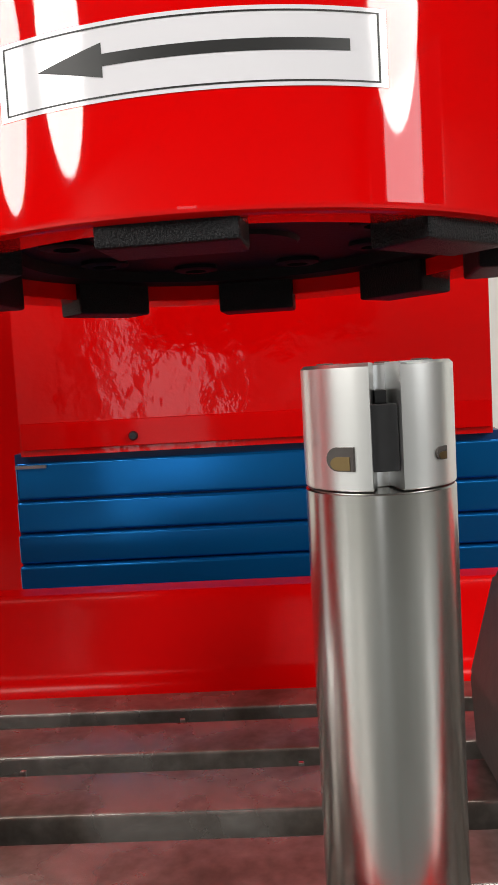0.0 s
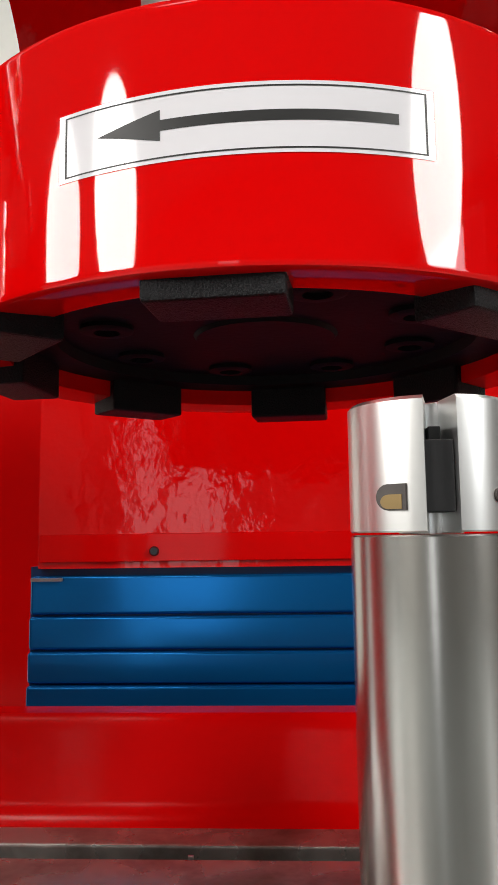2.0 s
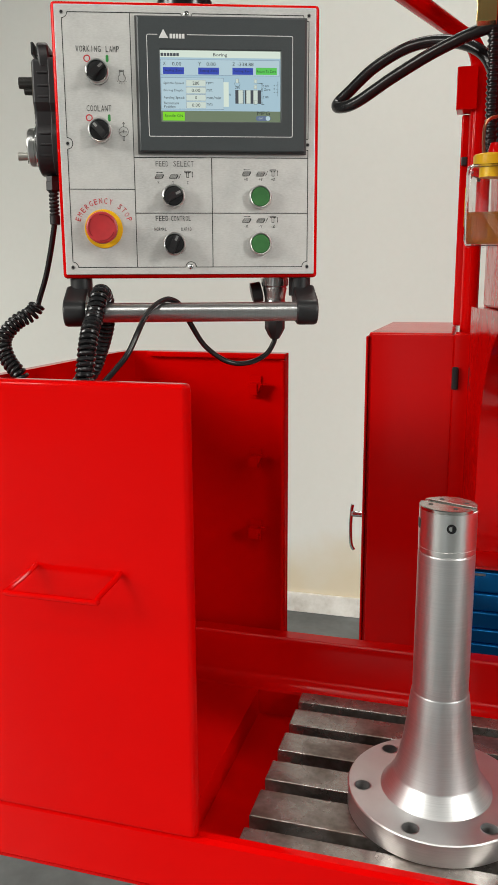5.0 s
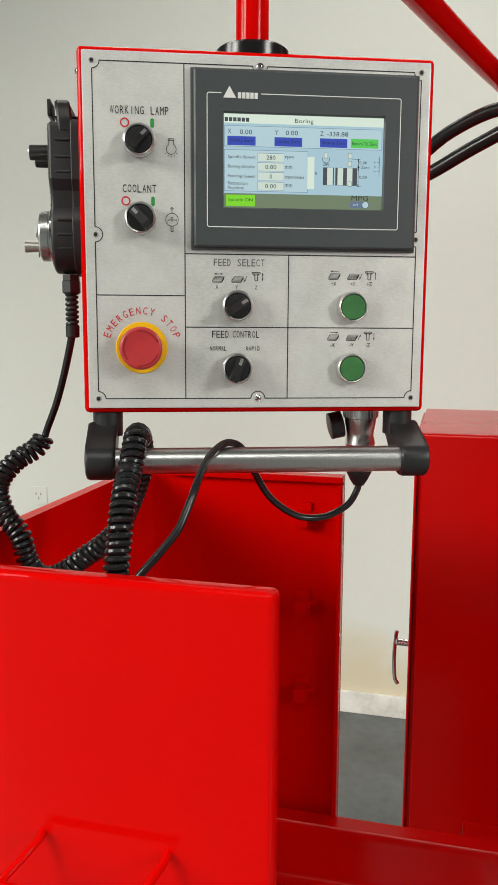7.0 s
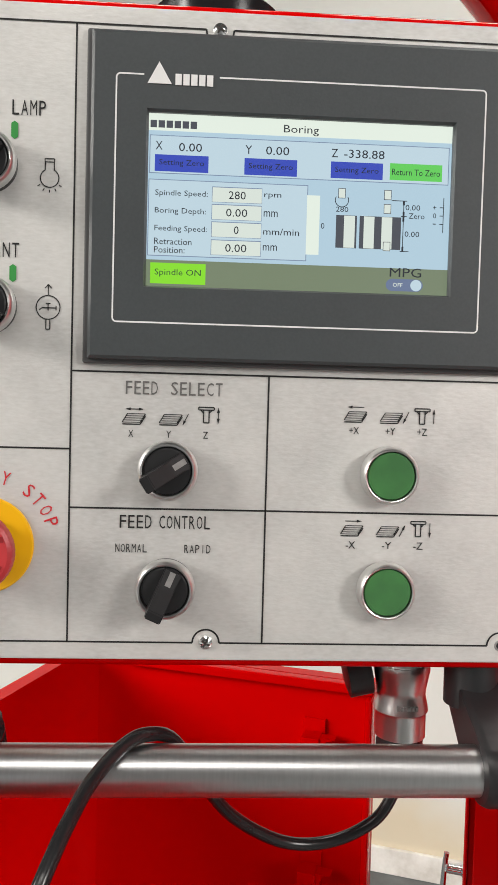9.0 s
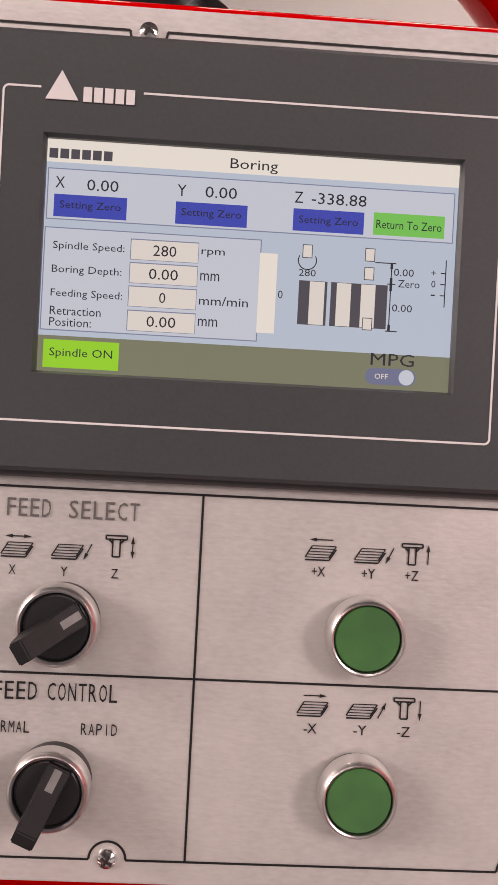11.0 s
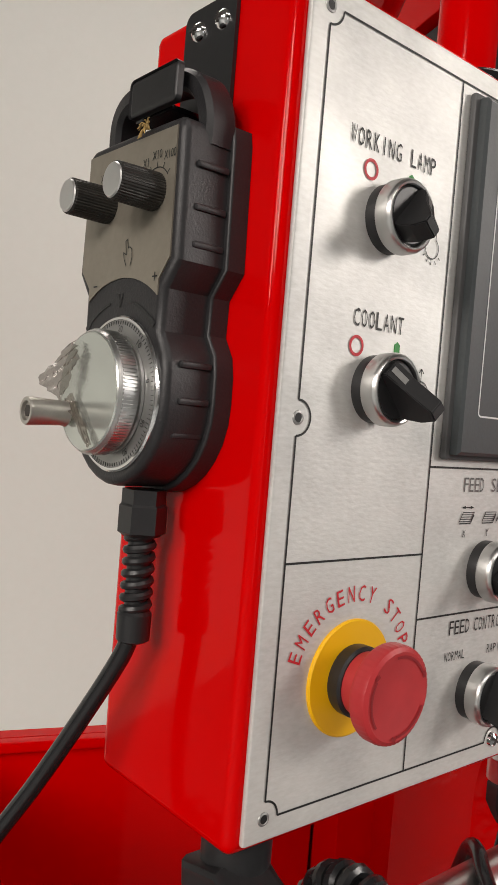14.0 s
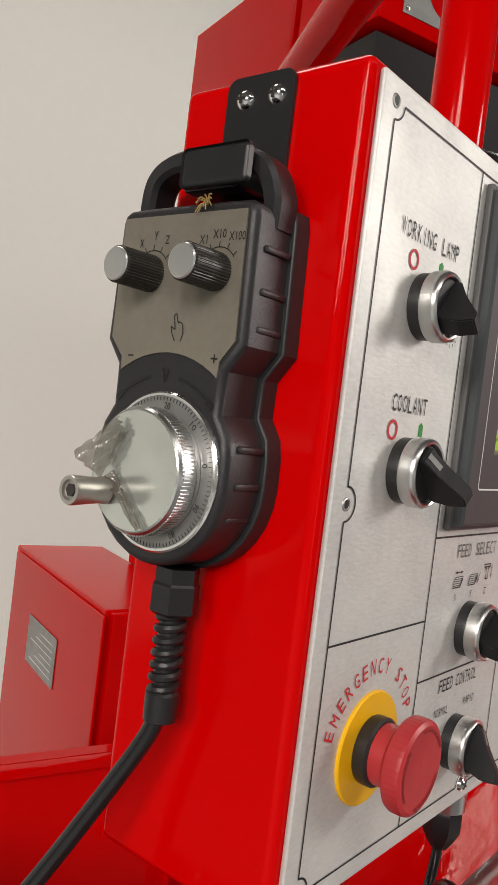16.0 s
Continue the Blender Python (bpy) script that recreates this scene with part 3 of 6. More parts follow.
for sgn, x in ((-1, 0.587), (1, 0.739)):
    m = Matrix.Translation((x - 0.663, 1.421 - 1.478, 1.281)) @ Matrix.Rotation(radians(90 * sgn), 4, "Y")
    bm = bmesh.new()
    lathe(bm, [(0.0042, -0.03), (0.0042, 0.008)], 14, m)
    stud = part("grub_screw", bm, BLACK_GLOSS, disc)
    bm = bmesh.new()
    lathe(bm, [(0.0001, 0.017), (0.0066, 0.017), (0.0074, 0.015), (0.0074, 0.006), (0.0001, 0.006)], 6, m)
    part("bolt_head", bm, BRASS, stud, "brass hexagon bolt head", smooth=False)

# ---- table and tray ----
tray = thing("chip_tray", "red enamelled chip tray round the slotted table", "tray")
X0, X1 = -0.30, 1.75
bm = bmesh.new()
prism(bm, [(1.165, 0.762), (1.165, 0.838), (1.169, 0.844), (1.180, 0.844), (1.185, 0.838), (1.187, 0.79), (1.187, 0.762)], X0, X1, Matrix(((0, 1, 0, 0), (1, 0, 0, 0), (0, 0, 1, 0), (0, 0, 0, 1))))
part("front_rim", bm, RED, tray)
bm = bmesh.new()
back = [(1.650, 0.740), (1.650, 0.788), (1.653, 0.792), (1.668, 0.7945), (1.676, 0.800), (1.684, 0.808), (1.700, 0.858), (1.703, 0.868), (1.708, 0.873), (1.735, 0.873), (1.735, 0.74)]
prism(bm, back, X0, X1, Matrix(((0, 1, 0, 0), (1, 0, 0, 0), (0, 0, 1, 0), (0, 0, 0, 1))))
part("back_rim", bm, RED_DULL, tray)
bm = bmesh.new()
box(bm, X0, 0.022, 1.188, 1.649, 0.7397, 0.789)
part("shelf", bm, RED_DULL, tray)
bm = bmesh.new()
box(bm, X0, X1, 1.1875, 1.732, 0.735, 0.7395)
part("pan", bm, RED, tray)
bm = bmesh.new()
box(bm, 0.25, 1.6, 1.30, 1.998, -0.02, 0.7345, 0.01)
tagged(part("machine_bed", bm, RED_DULL), "red painted cast machine bed under the tray", "machine bed")

table = thing("slotted_table", "oily cast iron T-slot table with a worn surface", "work table")
# Body darker than the bars, seen at the bottom of the slots.
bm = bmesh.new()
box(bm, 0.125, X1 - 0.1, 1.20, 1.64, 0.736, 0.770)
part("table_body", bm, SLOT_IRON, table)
for y0, y1 in ((1.196, 1.260), (1.283, 1.347), (1.371, 1.423), (1.451, 1.506), (1.531, 1.583), (1.607, 1.643)):
    bm = bmesh.new()
    box(bm, 0.107, X1 - 0.08, y0, y1, 0.7725, 0.800, 0.003, 2)
    part("table_bar", bm, IRON, table)
for x, y in ((0.692, 1.507), (0.496, 1.509), (0.60, 1.585)):
    bm = bmesh.new()
    box(bm, x - 0.002, x + 0.002, y, y + 0.003, 0.788, 0.8005, 0.0005)
    part("burr", bm, SATIN, table)

# ---- arbor with flange on the table ----
arbor = thing("flanged_arbor", "turned aluminium flanged arbor standing on the slotted table", "arbor", pose(0.3608, 1.373, 0.8))
bm = bmesh.new()
lathe(bm, [(0.044, 0.0005), (0.1235, 0.0005), (0.125, 0.002), (0.125, 0.0325), (0.1235, 0.034), (0.079, 0.034), (0.0775, 0.0345), (0.062, 0.058), (0.0605, 0.061), (0.0535, 0.085), (0.0485, 0.11), (0.0445, 0.14), (0.0415, 0.17), (0.0395, 0.184), (0.0388, 0.1855), (0.0382, 0.187), (0.038, 0.386), (0.0372, 0.388)], 96)
tube = part("flanged_tube", bm, ALU, arbor)
bm = bmesh.new()
for k in range(6):
    a = radians(14.5 + 60 * k)
    lathe(bm, [(0.0112, -0.01), (0.0112, 0.05)], 28, Matrix.Translation((0.1045 * math.cos(a), 0.1045 * math.sin(a), 0)))
bmesh.ops.recalc_face_normals(bm, faces=bm.faces)
drill_mesh = bpy.data.meshes.new("drill")
bm.to_mesh(drill_mesh)
bm.free()
drill = new("drill", drill_mesh)
drill.matrix_world = pose(0.3608, 1.373, 0.8)
cut = tube.modifiers.new("holes", "BOOLEAN")
cut.object, cut.operation, cut.solver = drill, "DIFFERENCE", "EXACT"
bpy.context.view_layer.update()
bored = bpy.data.meshes.new_from_object(tube.evaluated_get(bpy.context.evaluated_depsgraph_get()))
tube.modifiers.clear()
tube.data = bored
bored.set_sharp_from_angle(angle=radians(32))
for p in bored.polygons:
    p.use_smooth = True
tube.modifiers.new("weighted_normals", "WEIGHTED_NORMAL").keep_sharp = True
bpy.data.objects.remove(drill)
bm = bmesh.new()
lathe(bm, [(0.036, 0.385), (0.0362, 0.389), (0.0378, 0.390), (0.0380, 0.3915), (0.0380, 0.3965), (0.0376, 0.3970), (0.0376, 0.3980), (0.0380, 0.3985), (0.0380, 0.4482), (0.0001, 0.4482)], 72)
part("cutter_head", bm, SPINDLE, arbor, "bright steel cutter head with a cross slot")
for k in range(6):
    a = radians(14.5 + 60 * k)
    bm = bmesh.new()
    lathe(bm, [(0.0128, 0.0342), (0.0118, 0.0347), (0.0112, 0.0343)], 28, Matrix.Translation((0.1045 * math.cos(a), 0.1045 * math.sin(a), 0)), cap=False)
    rim = part("hole_rim", bm, SATIN, arbor)
bm = bmesh.new()
lathe(bm, [(0.0062, 0.0), (0.0062, 0.0012), (0.0035, 0.0012), (0.0035, -0.002), (0.0001, -0.002)], 20, Matrix.Translation((0.006, -0.0374, 0.430)) @ Matrix.Rotation(radians(90), 4, "X"))
part("set_screw", bm, BLACK_GLOSS, arbor)
bm = bmesh.new()
box(bm, -0.0385, -0.0360, -0.0075, 0.0045, 0.4215, 0.4345, 0.0006, 1, Matrix.Rotation(radians(12), 4, "Z"))
part("square_socket", bm, IRON_DARK, arbor)
# Holes in the lands, drawn as dark discs with their inner shade as colour.
for a in (18, 114, 198, 294):
    bm = bmesh.new()
    lathe(bm, [(0.0036, 0.4531), (0.0034, 0.4535), (0.0024, 0.4535), (0.0022, 0.4533), (0.0001, 0.4533)], 16, Matrix.Translation((0.024 * math.cos(radians(a)), 0.024 * math.sin(radians(a)), 0)))
    part("top_hole", bm, IRON_DARK, arbor)
bm = bmesh.new()
box(bm, -0.0058, 0.0058, -0.036, 0.036, 0.4483, 0.4490, 0, 1, Matrix.Rotation(radians(66), 4, "Z"))
part("key_slot", bm, IRON_DARK, arbor)
for turn in (66, 246):
    bm = bmesh.new()
    rim = [(0.038 * math.cos(radians(a)), 0.038 * math.sin(radians(a))) for a in range(-81, 82, 6)]
    low = [bm.verts.new((x, y, 0.4483)) for x, y in rim]
    mid = [bm.verts.new((x, y, 0.4522)) for x, y in rim]
    top = [bm.verts.new((max(x * 0.972, 0.0062), y * 0.972, 0.4532)) for x, y in rim]
    for u, v in ((low, mid), (mid, top)):
        for k in range(len(rim)):
            bm.faces.new((u[k], u[(k + 1) % len(rim)], v[(k + 1) % len(rim)], v[k]))
    bm.faces.new(low)
    bm.faces.new(top)
    bmesh.ops.transform(bm, matrix=Matrix.Rotation(radians(turn), 4, "Z"), verts=bm.verts)
    part("driving_land", bm, BAR, arbor)

# ---- boring bar with a cutter slot, on a red foot ----
bar = thing("boring_bar", "worn steel boring bar with slotted head on a red foot", "boring bar", pose(0.723, 1.258, 0.8))
BR = 0.0262
bm = bmesh.new()
lathe(bm, [(0.0255, 0.0145), (BR, 0.016), (BR, 0.2272), (BR - 0.0006, 0.2278), (0.0001, 0.2278)], 72)
part("shank", bm, BAR, bar)
bm = bmesh.new()
lathe(bm, [(0.087, 0.0005), (0.087, 0.011), (0.083, 0.0145), (0.0001, 0.0145)], 64)
part("foot", bm, RED, bar, "red enamelled round foot")
bm = bmesh.new()


def ring_sector(bm, a0, a1, r, z0, z1, inner, chamfer=0.0012, steps=40):
    """A solid piece of a ring between two angles."""
    loops = []
    for k in range(steps + 1):
        a = radians(a0 + (a1 - a0) * k / steps)
        c, s = math.cos(a), math.sin(a)
        loops.append([bm.verts.new((q * c, q * s, z)) for q, z in ((inner, z0), (r - 0.0005, z0), (r, z0 + 0.0005), (r, z1 - chamfer), (r - chamfer, z1), (inner, z1))])
    for a, b in zip(loops, loops[1:]):
        for k in range(6):
            bm.faces.new((a[k], a[(k + 1) % 6], b[(k + 1) % 6], b[k]))
    bm.faces.new(loops[0])
    bm.faces.new(loops[-1])


ring_sector(bm, -80.0, 258.0, BR, 0.2285, 0.270, 0.0105)
part("cutter_sleeve", bm, SPINDLE, bar, "bright machined cutter sleeve")
bm = bmesh.new()
lathe(bm, [(0.0104, 0.2280), (0.0104, 0.2692), (0.0098, 0.2698), (0.0001, 0.2698)], 32)
part("core", bm, SPINDLE, bar)
bm = bmesh.new()
box(bm, -0.0052, 0.0042, -0.0232, -0.008, 0.2345, 0.2565, 0.0006, 2, Matrix.Rotation(radians(-1), 4, "Z"))
box(bm, -0.0030, 0.0008, -0.0190, -0.008, 0.2565, 0.2610, 0.0004)
part("cutter_insert", bm, BLACK, bar, "black cutter insert in the slot")
for a, z, w, h in ((-124, 0.2392, 0.0044, 0.0040), (-47, 0.2395, 0.0022, 0.0022)):
    m = Matrix.Translation((BR * math.cos(radians(a)), BR * math.sin(radians(a)), z)) @ Matrix.Rotation(radians(a + 90), 4, "Z")
    loop = [(w, -h), (w, h)] + [(-w * 0.35 - h * math.sin(radians(q)), h * math.cos(radians(q))) for q in range(0, 181, 20)]
    bm = bmesh.new()
    prism(bm, loop, -0.0007, 0.004, m)
    hole = part("pin_hole", bm, IRON_DARK, bar, smooth=False)
    bm = bmesh.new()
    prism(bm, [(x * 0.72, v * 0.55 - h * 0.35) for x, v in loop], -0.0010, 0.003, m)
    part("pin", bm, DARK_BRASS, hole, smooth=False)
# Pits in the end face: the dark disc colour stands in for shade inside.
for k in range(6):
    a = radians(60 * k + 15)
    bm = bmesh.new()
    lathe(bm, [(0.0030, 0.2702), (0.0028, 0.2706), (0.0018, 0.2706), (0.0016, 0.2703), (0.0001, 0.2703)], 14, Matrix.Translation((0.0185 * math.cos(a), 0.0185 * math.sin(a), 0)), cap=False)
    if not 250 < math.degrees(a) % 360 < 290:
        part("end_hole", bm, IRON_DARK, bar)
    else:
        bm.free()

fixture = thing("clamp_block", "dark oiled steel clamping block with chamfered shoulder on the table", "clamp block", pose(0.90, 1.47, 0.8))
bm = bmesh.new()
prism(bm, [(-0.085, 0.0005), (-0.088, 0.055), (-0.070, 0.125), (-0.03, 0.15), (0.08, 0.15), (0.08, 0.0005)], -0.05, 0.05)
bmesh.ops.bevel(bm, geom=list(bm.edges), offset=0.003, segments=2, affect="EDGES")
part("block", bm, IRON_DARK, fixture)
bm = bmesh.new()
lathe(bm, [(0.008, 0.0), (0.008, 0.003), (0.0001, 0.003)], 20, Matrix.Translation((-0.03, -0.05, 0.09)) @ Matrix.Rotation(radians(90), 4, "X"))
part("screw_head", bm, BLACK_GLOSS, fixture)

# ---- splash guard, open to the table ----
guard = thing("splash_guard", "red sheet metal splash guard with hooks and a wire handle", "splash guard")
bm = bmesh.new()
box(bm, -0.285, 0.0725, 1.158, 1.180, 0.846, 1.430, 0.006, 3)
front = part("front_panel", bm, RED, guard)
bm = bmesh.new()
outer = [(-0.284, 1.1805), (-0.284, 1.70), (-0.278, 1.735), (-0.262, 1.757), (-0.235, 1.768), (0.049, 1.768)]
inner = [(0.049, 1.752), (-0.230, 1.752), (-0.252, 1.742), (-0.264, 1.722), (-0.268, 1.695), (-0.268, 1.1805)]
lo = [bm.verts.new((x, y, 0.80)) for x, y in outer + inner]
hi = [bm.verts.new((x, y, 1.415)) for x, y in outer + inner]
n = len(lo)
for k in range(5):
    bm.faces.new((hi[k], hi[k + 1], hi[n - 2 - k], hi[n - 1 - k]))
    bm.faces.new((lo[k], lo[k + 1], lo[n - 2 - k], lo[n - 1 - k]))
for k in range(n):
    bm.faces.new((lo[k], lo[(k + 1) % n], hi[(k + 1) % n], hi[k]))
part("side_and_back_panel", bm, RED, guard)
bm = bmesh.new()
box(bm, -0.225, 0.049, 1.7385, 1.7515, 1.405, 1.415, 0.002)
part("top_fold", bm, RED, guard)
bm = bmesh.new()
box(bm, 0.043, 0.0495, 1.730, 1.7515, 0.80, 1.404, 0.002)
part("edge_fold", bm, RED, guard)
for z in (1.352, 1.214, 1.072):
    bm = bmesh.new()
    box(bm, -0.022, 0.001, 1.7475, 1.7515, z - 0.022, z + 0.020, 0.001, 2)
    hook_base = part("hook_plate", bm, RED, guard)
    bm = bmesh.new()
    box(bm, -0.020, -0.001, 1.726, 1.7474, z - 0.014, z + 0.008, 0.0015, 2)
    part("hook_block", bm, RED, hook_base)
    bm = bmesh.new()
    prism(bm, [(-0.0009, z - 0.010), (0.006, z + 0.006), (0.014, z + 0.008), (-0.0009, z + 0.008)], 1.7285, 1.742)
    part("hook_tip", bm, RED, hook_base, smooth=False)
bm = bmesh.new()
sweep(bm, smooth_path([(-0.133, 1.159, 1.197), (-0.133, 1.148, 1.194), (-0.146, 1.122, 1.180), (-0.148, 1.114, 1.177), (-0.144, 1.112, 1.176), (-0.078, 1.112, 1.176), (-0.031, 1.112, 1.176), (-0.027, 1.114, 1.177), (-0.028, 1.120, 1.180), (-0.018, 1.150, 1.194), (-0.018, 1.159, 1.197)], 6), 0.0036, 10)
part("wire_handle", bm, RED, front)

# ---- electrical cabinet behind ----
cab = thing("electrical_cabinet", "red sheet steel electrical cabinet beside the column with a T-handle", "cabinet")
bm = bmesh.new()
box(bm, 0.142, 0.3325, 2.200, 2.72, -0.02, 1.428, 0.004, 2)
part("cabinet_body", bm, RED_DULL, cab)
bm = bmesh.new()
box(bm, 0.150, 0.3365, 2.1845, 2.2, 0.10, 1.425, 0.003, 2)
part("front_cover", bm, RED_DULL, cab)
bm = bmesh.new()
box(bm, 0.136, 0.1418, 2.19, 2.70, 0.10, 1.420, 0.003, 2)
door = part("side_door", bm, RED_DULL, cab)
bm = bmesh.new()
box(bm, 0.1335, 0.1355, 2.385, 2.555, 1.235, 1.325, 0.001)
plate = part("rating_plate", bm, STEEL_DIM, door, "etched metal rating plate with worn print")
for k in range(6):
    bm = bmesh.new()
    box(bm, 0.1328, 0.1334, 2.40, 2.53 - 0.03 * (k % 3), 1.248 + 0.012 * k, 1.2495 + 0.012 * k)
    part("print_bar", bm, WHITE_LINE, door)
bm = bmesh.new()
m, ln = rod_to((0.142, 2.205, 0.982), (0.112, 2.205, 0.982))
lathe(bm, [(0.010, 0), (0.010, 0.006), (0.0075, 0.008), (0.0075, ln)], 18, m)
part("handle_stem", bm, CHROME, door)
bm = bmesh.new()
sweep(bm, smooth_path([(0.111, 2.205, 1.006), (0.109, 2.205, 0.99), (0.107, 2.205, 0.95), (0.109, 2.205, 0.905), (0.116, 2.205, 0.889)], 6), 0.0042, 10)
part("lever", bm, CHROME, door)

# ---- oil bottle on the head ----
bottle = thing("oil_bottle", "clear square oil bottle half full of amber oil with yellow cap", "oil bottle", pose(0.399, 1.600, 1.594))


def rounded_square(bm, half, corner, zs, seg=6):
    rings = []
    for z, s in zs:
        ring = []
        for q in range(4):
            for k in range(seg + 1):
                a = radians(90 * q + 90 * k / seg)
                ox, oy = (1 if q in (0, 3) else -1), (1 if q in (0, 1) else -1)
                ring.append(bm.verts.new((s * (ox * (half - corner) + corner * math.cos(a)), s * (oy * (half - corner) + corner * math.sin(a)), z)))
        rings.append(ring)
    n = len(rings[0])
    for a, b in zip(rings, rings[1:]):
        for k in range(n):
            bm.faces.new((a[k], a[(k + 1) % n], b[(k + 1) % n], b[k]))
    bm.faces.new(rings[0])
    bm.faces.new(rings[-1])


bm = bmesh.new()
rounded_square(bm, 0.0395, 0.009, [(0.0, 0.90), (0.004, 0.97), (0.009, 1.0), (0.104, 1.0), (0.111, 0.97), (0.115, 0.88)])
ob = part("bottle_wall", bm, CLEAR, bottle)
ob.visible_shadow = False
wall_mod = ob.modifiers.new("wall", "SOLIDIFY")
wall_mod.thickness, wall_mod.offset = 0.0014, -1
bm = bmesh.new()
rounded_square(bm, 0.0372, 0.008, [(0.003, 0.92), (0.010, 1.0), (0.048, 1.0)])
part("oil", bm, OIL, bottle, "amber oil")
bm = bmesh.new()
lathe(bm, [(0.016, 0.100), (0.016, 0.1155), (0.0245, 0.116), (0.0255, 0.118), (0.0255, 0.1295), (0.0235, 0.132), (0.0001, 0.1325)], 36, Matrix.Translation((-0.006, 0, 0)))
part("cap", bm, CAP_YELLOW, bottle, "yellow screw cap")
bm = bmesh.new()
sweep(bm, smooth_path([(-0.016, 0.0, 0.118), (-0.018, 0, 0.165), (-0.010, 0.006, 0.183), (0.02, 0.02, 0.190), (0.06, 0.03, 0.196)], 8), 0.0024, 8)
part("suction_line", bm, COPPER, bottle)
bm = bmesh.new()
lathe(bm, [(0.011, 0.0), (0.011, 0.008), (0.008, 0.017), (0.0001, 0.019)], 18, Matrix.Translation((0.000, 0.012, 0.1326)))
part("red_plug", bm, RED, bottle)
bm = bmesh.new()
box(bm, -0.0407, -0.0402, -0.012, 0.016, 0.03, 0.085, 0)
part("sticker", bm, CAP_YELLOW, bottle, "small yellow sticker")
bm = bmesh.new()
box(bm, 0.050, 0.068, -0.085, -0.03, 0.0, 0.112, 0.004, 3)
box(bm, 0.0415, 0.056, -0.031, 0.04, 0.0, 0.09, 0.002, 2)
part("bracket", bm, RED, bottle, "red mounting bracket")

# ---- swing arm with its pole, clamp and hoses ----
PANEL = pose(0.0108, 1.3529, 1.721, 0, 0, 20.0)
pole_xy = (PANEL @ Vector((-0.002, 0.052, 0))).xy
arm = thing("swing_arm", "red tubular swing arm that carries the control panel", "swing arm")
bm = bmesh.new()
sweep(bm, smooth_path([(0.361, 2.49, 0.0), (0.361, 2.49, 0.70), (0.361, 2.49, 1.430), (0.361, 2.49, 1.70), (0.361, 2.49, 1.96), (0.360, 2.488, 2.045), (0.354, 2.478, 2.085), (0.338, 2.44, 2.107), (0.305, 2.365, 2.113), (0.215, 2.10, 2.114), (0.102, 1.75, 2.116), (pole_xy.x, pole_xy.y, 2.118)], 8), 0.0205, 20)
part("arm_tube", bm, RED, arm)
bm = bmesh.new()
box(bm, 0.308, 0.358, 2.455, 2.520, 1.958, 2.058, 0.003, 2)
part("clamp", bm, RED, arm)
bm = bmesh.new()
box(bm, 0.322, 0.384, 2.512, 2.550, 1.4285, 1.9575, 0.006, 3)
part("post", bm, RED, arm)
bm = bmesh.new()
box(bm, 0.340, 0.384, 2.512, 2.550, -0.02, 1.428, 0.006, 3)
part("post_foot", bm, RED, arm)
bm = bmesh.new()
box(bm, 0.325, 0.340, 2.494, 2.5118, 1.832, 1.853, 0.003)
part("clip", bm, BLACK, arm)

hose = thing("gooseneck_hose", "looped black corrugated hose beside the column", "hose")
bm = bmesh.new()
sweep(bm, dense(smooth_path([(0.406, 1.84, 1.77), (0.399, 1.84, 1.86), (0.376, 1.85, 1.925), (0.32, 1.88, 1.960), (0.25, 1.90, 1.965), (0.18, 1.915, 1.938), (0.128, 1.92, 1.897), (0.108, 1.92, 1.879), (0.113, 1.905, 1.868), (0.15, 1.88, 1.870), (0.22, 1.85, 1.902), (0.30, 1.82, 1.934), (0.38, 1.80, 1.956), (0.47, 1.80, 1.964)], 12), 0.0012), 0.0106, 14, 0.00006, 0.004)
part("corrugated_tube", bm, RUBBER, hose)
bm = bmesh.new()
lathe(bm, [(0.0122, -0.012), (0.0128, -0.010), (0.0128, 0.012), (0.0110, 0.014)], 20, Matrix.Translation((0.406, 1.84, 1.772)))
part("end_ferrule", bm, BLACK, hose)
conduit = thing("corrugated_conduit", "black corrugated cable conduit running up the machine head", "conduit")
bm = bmesh.new()
sweep(bm, dense([(0.392, 1.80, 1.735), (0.390, 1.80, 1.90), (0.386, 1.80, 2.05)], 0.0015), 0.010, 12, 0.0014, 0.009)
part("ribbed_tube", bm, RUBBER, conduit)
cable = thing("grease_spout", "black plastic spout leaning out of the oil bottle", "spout")
bm = bmesh.new()
m, ln = rod_to((0.430, 1.615, 1.702), (0.448, 1.64, 1.838))
lathe(bm, [(0.0075, 0.0), (0.0085, 0.03), (0.0105, 0.085), (0.0110, 0.118), (0.0095, 0.132), (0.0055, 0.139), (0.0001, 0.141)], 24, m)
part("spout_body", bm, RUBBER, cable)
fitting = thing("hose_fitting", "small black hose fitting on the bottle bracket", "fitting", pose(0.452, 1.53, 1.7125))
bm = bmesh.new()
lathe(bm, [(0.010, 0), (0.010, 0.012), (0.006, 0.014), (0.006, 0.026), (0.0001, 0.027)], 18)
part("body", bm, BLACK, fitting)
block = thing("brown_terminal_block", "small brown block clipped above the clamp", "terminal block", pose(0.376, 1.74, 1.965))
bm = bmesh.new()
box(bm, -0.016, 0.016, -0.012, 0.012, -0.02, 0.02, 0.002)
part("body", bm, BRASS, block)

